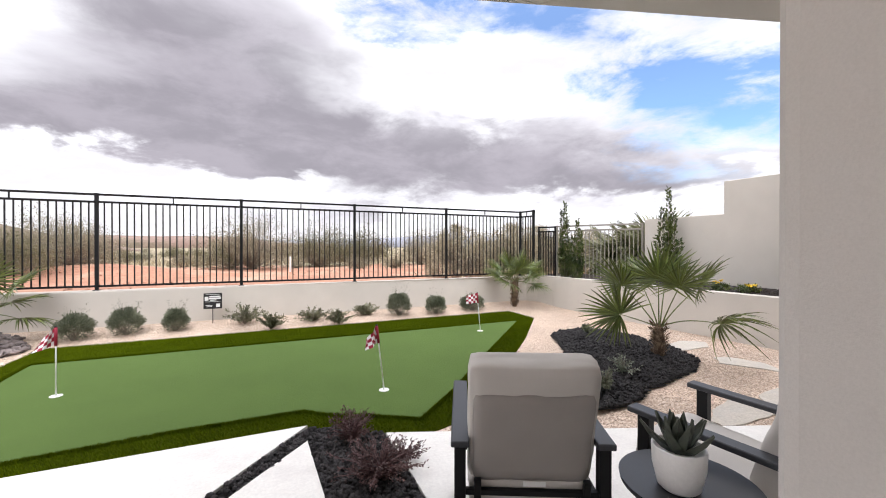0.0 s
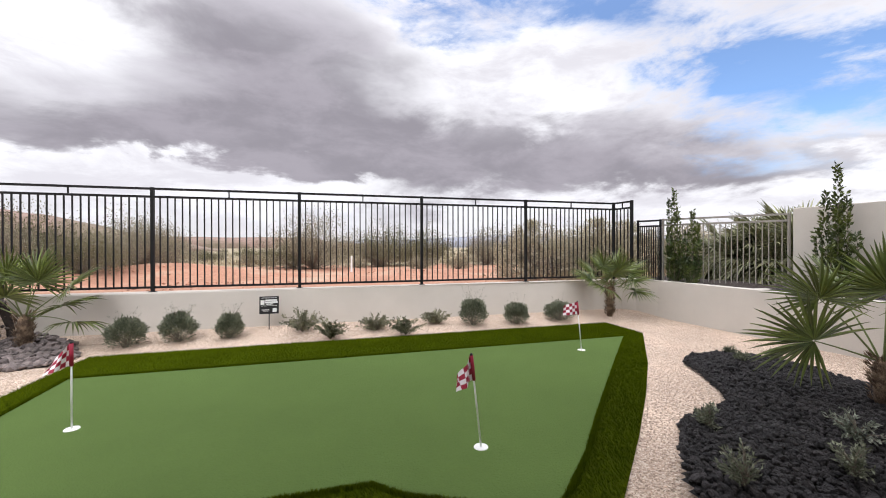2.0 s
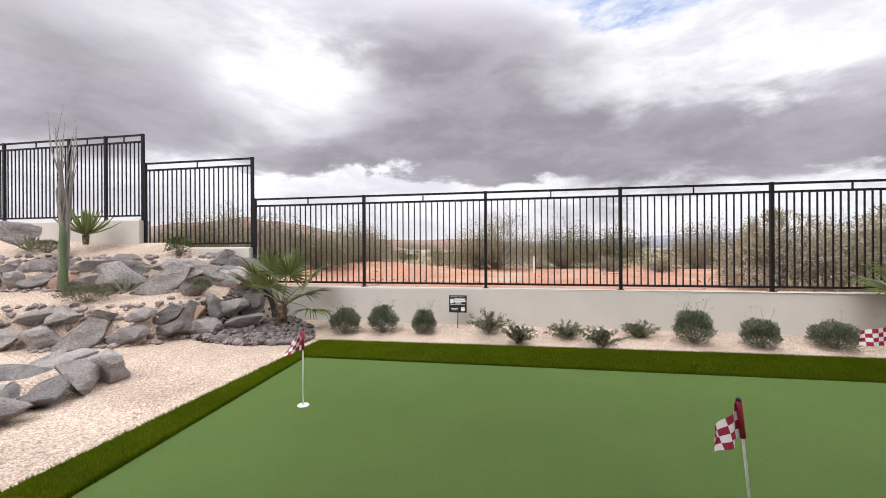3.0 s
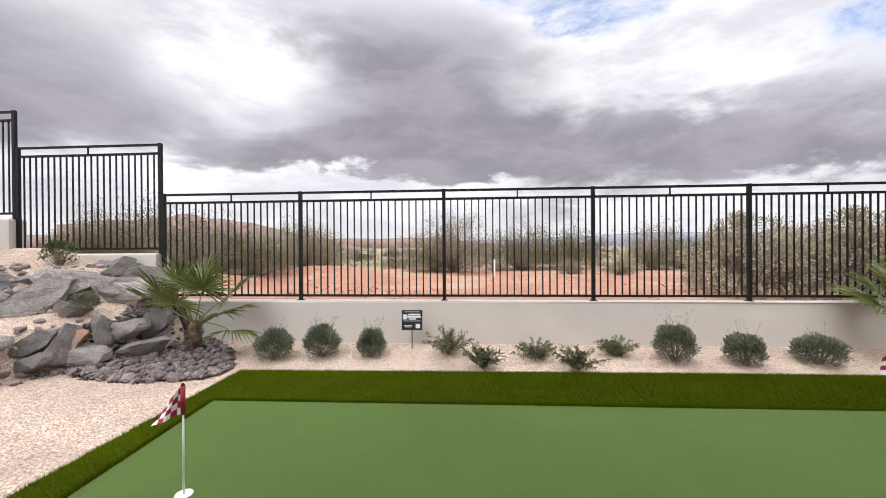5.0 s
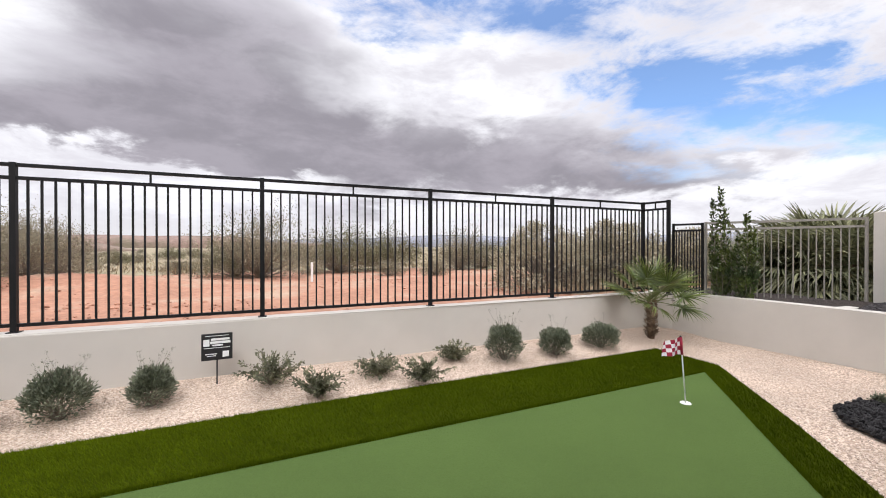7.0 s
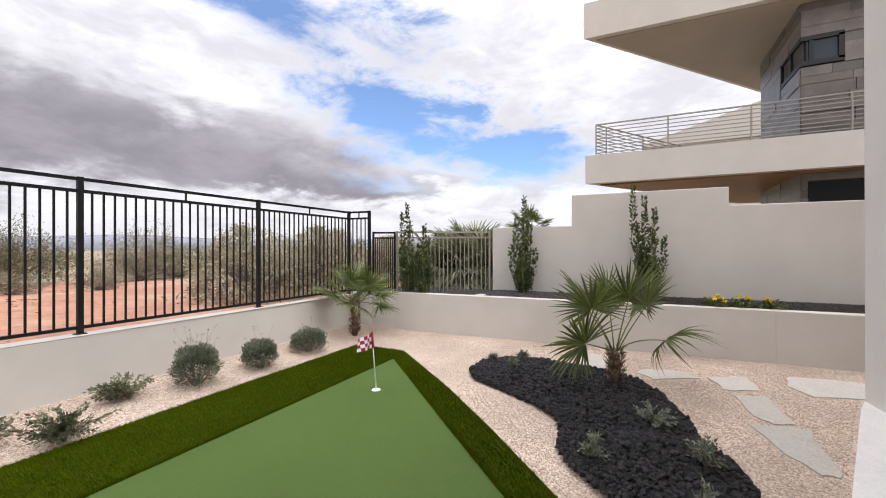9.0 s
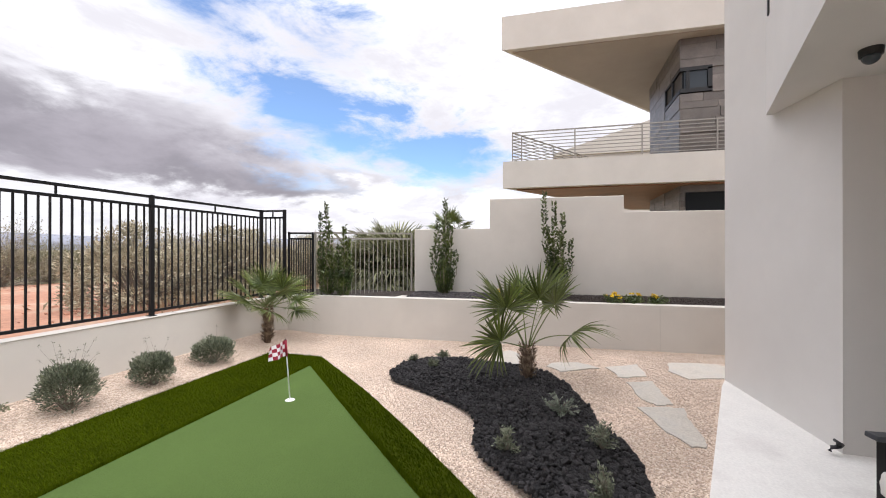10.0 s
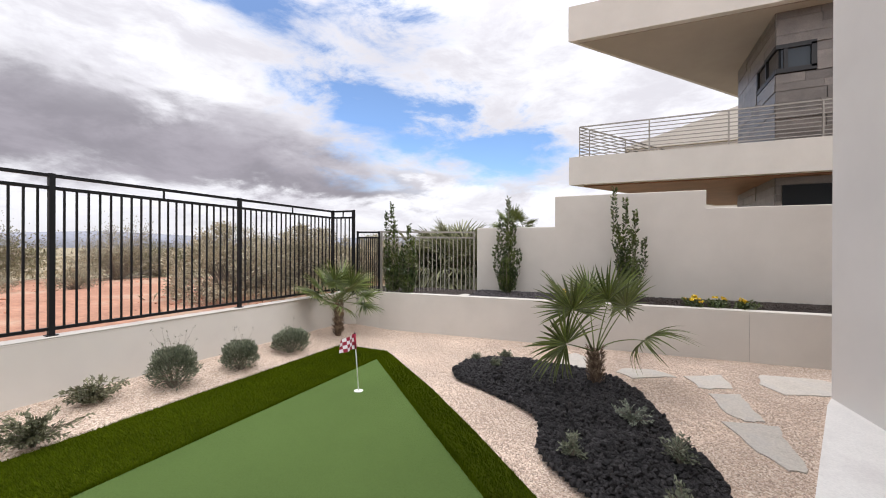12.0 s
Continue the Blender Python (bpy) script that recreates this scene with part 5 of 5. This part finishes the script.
bmesh.ops.create_cone(bm, cap_ends=True, segments=24, radius1=0.062, radius2=0.066, depth=0.05, matrix=Matrix.Translation((0, 0, -0.025)))
part("base", from_bm("base", bm, SIGN), dome)
bm = bmesh.new()
bmesh.ops.create_uvsphere(bm, u_segments=20, v_segments=12, radius=0.052, matrix=Matrix.Translation((0, 0, -0.055)))
part("dome", from_bm("dome", bm, GLASS, True), dome)
spot = thing("recessed_light", "unlit white recessed ceiling light", "ceiling light", pose(3.1, 0.72, HOUSE_Z))
bm = bmesh.new()
bmesh.ops.create_cone(bm, cap_ends=True, segments=24, radius1=0.075, radius2=0.085, depth=0.012, matrix=Matrix.Translation((0, 0, -0.006)))
part("trim_ring", from_bm("trim_ring", bm, WHITE), spot)
bib = thing("hose_bib", "black garden tap low on the house wall", "tap", pose(3.84, 0.93, 0.05))
part("spout", tube("spout", [(0.05, -0.05, 0.04), (0, 0, 0.04), (0, 0.05, 0.03), (0, 0.06, 0.0)], 0.016, SIGN), bib)
part("handle", tube("handle", [(-0.035, 0.01, 0.08), (0.035, 0.01, 0.08)], 0.012, SIGN), bib)
part("neck", tube("neck", [(0, 0.01, 0.03), (0, 0.01, 0.085)], 0.01, SIGN), bib)
slot = thing("roof_scupper", "narrow dark roof drain slot in the fascia", "drain", pose(4.55, 1.09, 4.1))
part("slot", box("slot", (-0.03, -0.01, -0.05), (0.03, 0.012, 0.45), SIGN, pose(0, 0, 0, 0, 0, -17)), slot)

# ---- neighbour's house ----
villa = thing("neighbour_house", "modern cream stucco house with a balcony and wide flat roof", "house")
part("roof", prism("roof", [(10.92, 4.58), (11.35, -6.0), (20.0, -6.0), (17.6, -0.6)], 7.30, 8.24, STUCCO), villa)
part("soffit", prism("soffit", [(11.10, 4.30), (11.50, -5.9), (19.8, -5.9), (17.4, -0.62)], 7.275, 7.297, SHADED_SOFFIT), villa, "taupe roof soffit, shade painted into its colour")
balcony = part("balcony", prism("balcony", [(11.0, 4.56), (11.35, -6.0), (20.0, -6.0), (18.5, 0.0)], 3.43, 4.18, STUCCO), villa)
part("timber_soffit", prism("timber_soffit", [(11.22, 4.2), (11.55, -5.9), (19.0, -5.9), (17.9, 0.0)], 3.39, 3.428, WOOD), balcony, "warm brown timber soffit")
for k in range(9):
    z = 4.25 + 0.095 * k
    w = 0.020 if k < 8 else 0.032
    part("rail", bar_data("rail", (11.12, 4.30, z), (11.45, -5.9, z), w, STEEL), balcony)
    part("rail", bar_data("rail", (11.12, 4.30, z), (17.2, 0.55, z), w, STEEL), balcony)
for u in (0.0, 0.165, 0.33, 0.5, 0.67, 0.85):
    x, y = 11.12 + 0.33 * u, 4.30 - 10.2 * u
    part("railing_post", bar_data("railing_post", (x, y, 4.16), (x, y, 5.02), 0.032, STEEL), balcony)
for u in (0.06, 0.3, 0.55, 0.8):
    x, y = 11.12 + 6.08 * u, 4.30 - 3.75 * u
    part("railing_post", bar_data("railing_post", (x, y, 4.16), (x, y, 5.02), 0.032, STEEL), balcony)
# stone-clad tower with a corner window
TX, TY = 11.60, -0.05
tower = part("stone_tower", prism("stone_tower", [(TX + 0.04, TY - 0.04), (TX + 0.04, -5.9), (15.0, -5.9), (15.0, TY - 0.04)], 0.0, 7.32, FLUTED), villa, "tower clad in long grey stone strips")
rng_c = random.Random(14)
WIN_LO, WIN_HI = 5.90, 6.46
course, z = 0, 0.4
while z < 7.28:
    h = (0.21, 0.26, 0.18)[course % 3]
    beside = z + h > WIN_LO + 0.08 and z < WIN_HI - 0.08
    y = TY - 0.74 * beside
    while y > -2.6:
        L = rng_c.uniform(0.5, 1.3)
        y1 = max(y - L, -2.6)
        if y1 < y - 0.02:
            part("cladding_strip", box("cladding_strip", (TX - 0.006 - rng_c.uniform(0, 0.025), y1 + 0.004, z + 0.003), (TX + 0.05, y - 0.004, min(z + h, 7.29) - 0.003), CLAD), tower)
        y = y1
    x = TX + 1.45 * beside
    while x < 14.95:
        L = rng_c.uniform(0.6, 1.5)
        x1 = min(x + L, 14.95)
        yy = TY
        if x1 > x + 0.02:
            part("cladding_strip", box("cladding_strip", (x + 0.004, yy - 0.12, z + 0.003), (x1 - 0.004, yy + 0.008 + rng_c.uniform(0, 0.02), min(z + h, 7.29) - 0.003), CLAD), tower)
        x = x1
    z += h
    course += 1
win = part("corner_window", prism("corner_window", [(TX + 0.012, TY - 0.10), (TX + 0.012, TY - 0.72), (TX + 0.06, TY - 0.72), (TX + 0.06, TY - 0.10)], WIN_LO, WIN_HI, GLASS), villa, "corner window with a dark frame")
part("side_pane", box("side_pane", (TX + 0.03, TY - 0.10, WIN_LO), (TX + 1.43, TY - 0.06, WIN_HI), DARK_GLASS), win, "side pane with a dark reflection painted in")
for lo, hi in (((TX + 0.02, TY - 0.05, WIN_LO - 0.06), (TX + 1.45, TY + 0.015, WIN_LO + 0.05)), ((TX + 0.02, TY - 0.05, WIN_HI - 0.05), (TX + 1.45, TY + 0.015, WIN_HI + 0.05)), ((TX + 1.37, TY - 0.05, WIN_LO), (TX + 1.45, TY + 0.015, WIN_HI)), ((TX + 0.65, TY - 0.05, WIN_LO), (TX + 0.72, TY + 0.015, WIN_HI))):
    part("window_frame", box("window_frame", lo, hi, SIGN), win)
for lo, hi in (((TX - 0.03, TY - 0.74, WIN_LO - 0.06), (TX + 0.02, TY + 0.01, WIN_LO + 0.05)), ((TX - 0.03, TY - 0.74, WIN_HI - 0.05), (TX + 0.02, TY + 0.01, WIN_HI + 0.05)), ((TX - 0.03, TY - 0.74, WIN_LO), (TX + 0.02, TY - 0.64, WIN_HI)), ((TX - 0.02, TY - 0.22, WIN_LO), (TX + 0.02, TY - 0.14, WIN_HI))):
    part("window_frame", box("window_frame", lo, hi, SIGN), win)
part("lower_window", box("lower_window", (TX - 0.045, -2.6, 2.0), (TX + 0.02, TY - 0.12, 3.2), DARK_GLASS), villa, "dark lower window")
far_house = thing("far_house", "pale house wall with a sloping roofline beyond the balcony", "house")
part("wall", prism("wall", [(26, 3.0), (26, -7), (33, -7), (33, 3.0)], 0.3, 7.65, STUCCO), far_house)
part("roof", mesh("roof", [(25.8, 3.2, 7.66), (25.8, -7, 7.66), (33, -7, 7.66), (33, 3.2, 7.66), (25.8, 3.2, 7.80), (25.8, -7, 10.9), (33, -7, 10.9), (33, 3.2, 7.80)],
                  [(0, 3, 2, 1), (4, 5, 6, 7), (0, 1, 5, 4), (1, 2, 6, 5), (2, 3, 7, 6), (3, 0, 4, 7)], STUCCO), far_house)


# ---- desert ----
def desert_bush(seed, wide, tall, mat, leaves, stems, length, width, label):
    """An irregular rounded bush: leafy sprays at the ends of many thin branches, some reaching out of the crown."""
    rng = np.random.default_rng(seed)
    ob = thing("desert_shrub", label, "shrub", group="desert shrubs")
    ends, bases, ways = [], [], []
    for k in range(stems):
        a, out = rng.uniform(0, 6.28), rng.uniform(0.02, 1.0) ** 0.55
        lobe = 1 + 0.22 * math.sin(3 * a + seed) + 0.12 * math.sin(5 * a + 2 * seed)
        high = math.sqrt(max(0.04, 1.02 - out * out)) * rng.uniform(0.25, 1.0) ** 0.6
        stretch = rng.uniform(1.05, 1.22) if k % 9 == 0 else 1.0
        ends.append((math.cos(a) * out * lobe * wide / 2, math.sin(a) * out * lobe * wide / 2, tall * max(0.08, high) * lobe ** 0.5 * stretch))
    ends = np.array(ends)
    n = leaves // stems
    for e in ends:
        size = rng.uniform(0.035, 0.075) * wide
        u = rng.uniform(0.55, 1.03, n)
        bases.append(e[None] * u[:, None] ** np.array([[0.8, 0.8, 1.0]]) + rng.normal(0, size, (n, 3)) * (1.15 - u[:, None] * 0.6))
        ways.append(rng.normal(0, 0.8, (n, 3)) + e[None] / np.linalg.norm(e) + np.array([0, 0, 0.4]))
    bases = np.concatenate(bases)
    bases[:, 2] = np.maximum(bases[:, 2], 0.02)
    part("branch", twigs("branch", ends, (0, 0, 0), 0.009, TWIG, rng, 3, 0.30), ob)
    part("foliage", leaf_cloud("foliage", bases, np.concatenate(ways), length, width, mat, rng), ob)
    return ob


def clump_bush(seed, wide, tall, mat, label):
    """A rounded bush of dense pale tufts over a dark inside."""
    rng = np.random.default_rng(seed)
    ob = thing("desert_shrub", label, "shrub", group="desert shrubs")
    n, per = 150, 105
    d = rng.normal(0, 1, (n, 3))
    d[:, 2] = np.abs(d[:, 2])
    d /= np.linalg.norm(d, axis=1, keepdims=True)
    c = d * rng.uniform(0.72, 1.05, (n, 1)) * np.array([wide / 2, wide / 2, tall * 0.95])
    w = rng.normal(0, 1, (n, per, 3))
    w /= np.linalg.norm(w, axis=2, keepdims=True)
    p = c[:, None] + w * rng.uniform(0.05, 0.17, (n, per, 1))
    p[..., 2] = np.maximum(p[..., 2], 0.02)
    part("branch", twigs("branch", c, (0, 0, 0), 0.014, TWIG, rng, 3, 0.2), ob)
    part("foliage", leaf_cloud("foliage", p.reshape(-1, 3), (w + d[:, None] * 0.8).reshape(-1, 3), 0.06, 0.024, mat, rng), ob)
    return ob


def at_desert(x, y, turn=0.0, size=1.0):
    return Matrix.LocRotScale((x, y, float(desert_height(x, y)) - 0.03), Euler((0, 0, turn)), (size,) * 3)


kinds = [desert_bush(300, 3.4, 1.75, SCRUB_GREEN, 13000, 170, 0.055, 0.024, "olive-brown creosote bush on the red soil"),
         desert_bush(301, 2.7, 1.85, SCRUB, 9000, 150, 0.055, 0.020, "thin grey-brown desert bush with bare twigs"),
         clump_bush(302, 2.4, 1.5, SCRUB_PALE, "pale tan rabbitbrush just beyond the fence"),
         desert_bush(303, 1.5, 0.75, SCRUB, 3600, 70, 0.05, 0.020, "low dry desert bush")]
spots = [(0, 2.3, 20.4, 1.25), (0, 4.6, 21.0, 1.2), (1, -0.6, 17.4, 1.3), (0, -1.4, 18.2, 0.85), (0, -6.2, 13.6, 0.7), (1, -5.4, 15.2, 0.8), (0, -10.2, 12.8, 0.85), (1, -7.6, 13.0, 0.8), (1, -8.6, 22.5, 1.45), (1, -7.2, 21.5, 1.2), (1, 7.2, 18.7, 1.1), (0, 8.8, 19.5, 0.9), (2, 5.7, 11.0, 1.05), (2, 7.5, 10.9, 1.1), (2, 9.2, 11.6, 1.1), (2, 10.6, 10.8, 1.0),
         (1, -9.6, 14.2, 1.25), (0, -8.0, 14.6, 1.1), (1, -11.3, 14.6, 1.3), (3, 3.6, 17.0, 0.9), (3, 5.0, 16.0, 0.8), (0, 12.5, 16.0, 0.95), (0, 15.0, 18.0, 1.0), (1, 10.6, 15.6, 1.0), (3, 8.7, 14.6, 1.0), (0, 18.0, 15.0, 1.0), (3, 9.8, 13.4, 0.8),
         (0, 13.5, 12.5, 0.8), (0, 16.5, 11.5, 0.8), (1, 20.0, 13.5, 1.0), (0, 12.0, 21.0, 1.0), (0, -14.5, 24.0, 1.0), (1, -17.0, 19.0, 1.2), (3, -3.4, 20.2, 0.9), (3, 1.2, 19.0, 0.6), (0, -8.8, 62.0, 0.6)]
rng_d = random.Random(77)
for _ in range(46):
    spots.append((rng_d.choice((0, 1, 3, 3)), rng_d.uniform(10, 42), rng_d.uniform(12.5, 30), rng_d.uniform(0.6, 1.0)))
while len(spots) < 190:
    x, y = rng_d.uniform(-95, 100), 42 + 85 * rng_d.random() ** 1.1
    if abs(x) < 1.15 * y + 6:
        spots.append((rng_d.choice((0, 1, 1, 3)), x, y, rng_d.uniform(0.5, 1.0)))
placed = set()
for k, x, y, s in spots:
    m = at_desert(x, y, rng_d.uniform(0, 6.28), s)
    if k not in placed:
        placed.add(k)
        kinds[k].matrix_basis = m
    else:
        c = copy_thing(kinds[k], m)
        c.scale = (s,) * 3
rng = np.random.default_rng(5)
n = 60000
gp = np.column_stack([rng.uniform(-60, 60, n), 9.6 + 70 * rng.uniform(0, 1, n) ** 1.6])
clump = np.sin(gp[:, 0] * 0.35 + 1) * np.sin(gp[:, 1] * 0.4) + 0.5 * np.sin(gp[:, 0] * 0.9) * np.sin(gp[:, 1] * 0.8 + 2)
gp = gp[(gp[:, 1] > 21 + 3 * np.sin(gp[:, 0] * 0.5)) & (clump > -0.3) | (gp[:, 0] > 4.6 + rng.uniform(0, 1, n)) & (gp[:, 1] < 13)]
base = np.column_stack([gp, desert_height(gp[:, 0], gp[:, 1])])
thing("dry_desert_grass", "dry tan grass tufts over the desert soil", "grass", kind="stuff",
      data=leaf_cloud("dry_desert_grass", base, rng.normal(0, 0.35, (len(base), 3)) + np.array([0, 0, 1.0]), 0.30, 0.05, DRY_GRASS, rng))
marker = thing("marker_post", "short white plastic marker post in the red soil", "post", pose(0.80, 15.2, 0.55))
part("post", box("post", (-0.03, -0.045, 0), (0.03, 0.045, 0.62), WHITE, bevel=0.01), marker)


def ridge(name, label, distance, a0, a1, profile, mat, seed):
    """A far hill seen between two azimuths (degrees clockwise from +y)."""
    rng = random.Random(seed)
    v, f = [], []
    n = 60
    for i in range(n + 1):
        u = i / n
        a = radians(a0 + (a1 - a0) * u)
        h = float(np.interp(u, [p for p, _ in profile], [q for _, q in profile])) * (1 + 0.10 * noise.noise(Vector((u * 14, seed, 0))))
        for d, k in ((1.0, -0.2), (1.0, 0.35), (1.04, 0.8), (1.08, 1.0), (1.3, 0.9)):
            v.append((distance * d * math.sin(a), distance * d * math.cos(a), (h if k > 0 else distance * 0.2) * k))
    for i in range(n):
        for j in range(4):
            b = i * 5 + j
            f.append((b, b + 5, b + 6, b + 1))
    return thing(name, label, "hill", kind="structure", data=mesh(name, v, f, mat, True))


ridge("hill_near", "low red-brown desert hill", 170, -48, -14, [(0, 10), (0.35, 15), (0.6, 11), (0.8, 5), (1, 0.5)], HILL, 2)
ridge("hill_mesa", "distant red mesa on the horizon", 700, -75, 8, [(0, 26), (0.2, 24), (0.5, 17), (0.8, 20), (0.86, 20), (0.9, 10), (1, 8)], HILL, 3)
ridge("hill_far", "hills along the horizon, blue haze painted into their colour", 1800, -100, 100, [(0, 40), (0.3, 38), (0.45, 28), (0.55, 40), (0.62, 62), (0.7, 45), (0.8, 60), (1, 40)], HAZE_HILL, 4)
rng = np.random.default_rng(44)
clods = np.column_stack([rng.uniform(-14, 9, 5200), 9.2 + 13 * rng.uniform(0, 1, 5200) ** 1.5])
clods = clods[np.sin(clods[:, 0] * 0.8) * np.sin(clods[:, 1] * 0.9 + 1) + rng.normal(0, 0.5, len(clods)) > 0.5]
thing("soil_clods", "loose red soil clods and small stones over the desert ground", "soil", kind="stuff",
      data=chunk_cloud("soil_clods", np.column_stack([clods, desert_height(clods[:, 0], clods[:, 1]) + 0.01]), rng.uniform(0.02, 0.06, len(clods)) * rng.choice([0.6, 1.0, 1.8], len(clods)), rng, CLOD, 0.6))
far_building = thing("far_building", "low pale flat-roofed building far across the desert", "building", pose(-57, 108, 0.2, 0, 0, 28))
part("wall", box("wall", (-4.0, -2.5, -0.5), (4.0, 2.5, 2.0), STUCCO), far_building)
part("roof", box("roof", (-4.5, -3.0, 2.0), (4.5, 3.0, 2.35), WHITE, bevel=0.05), far_building)
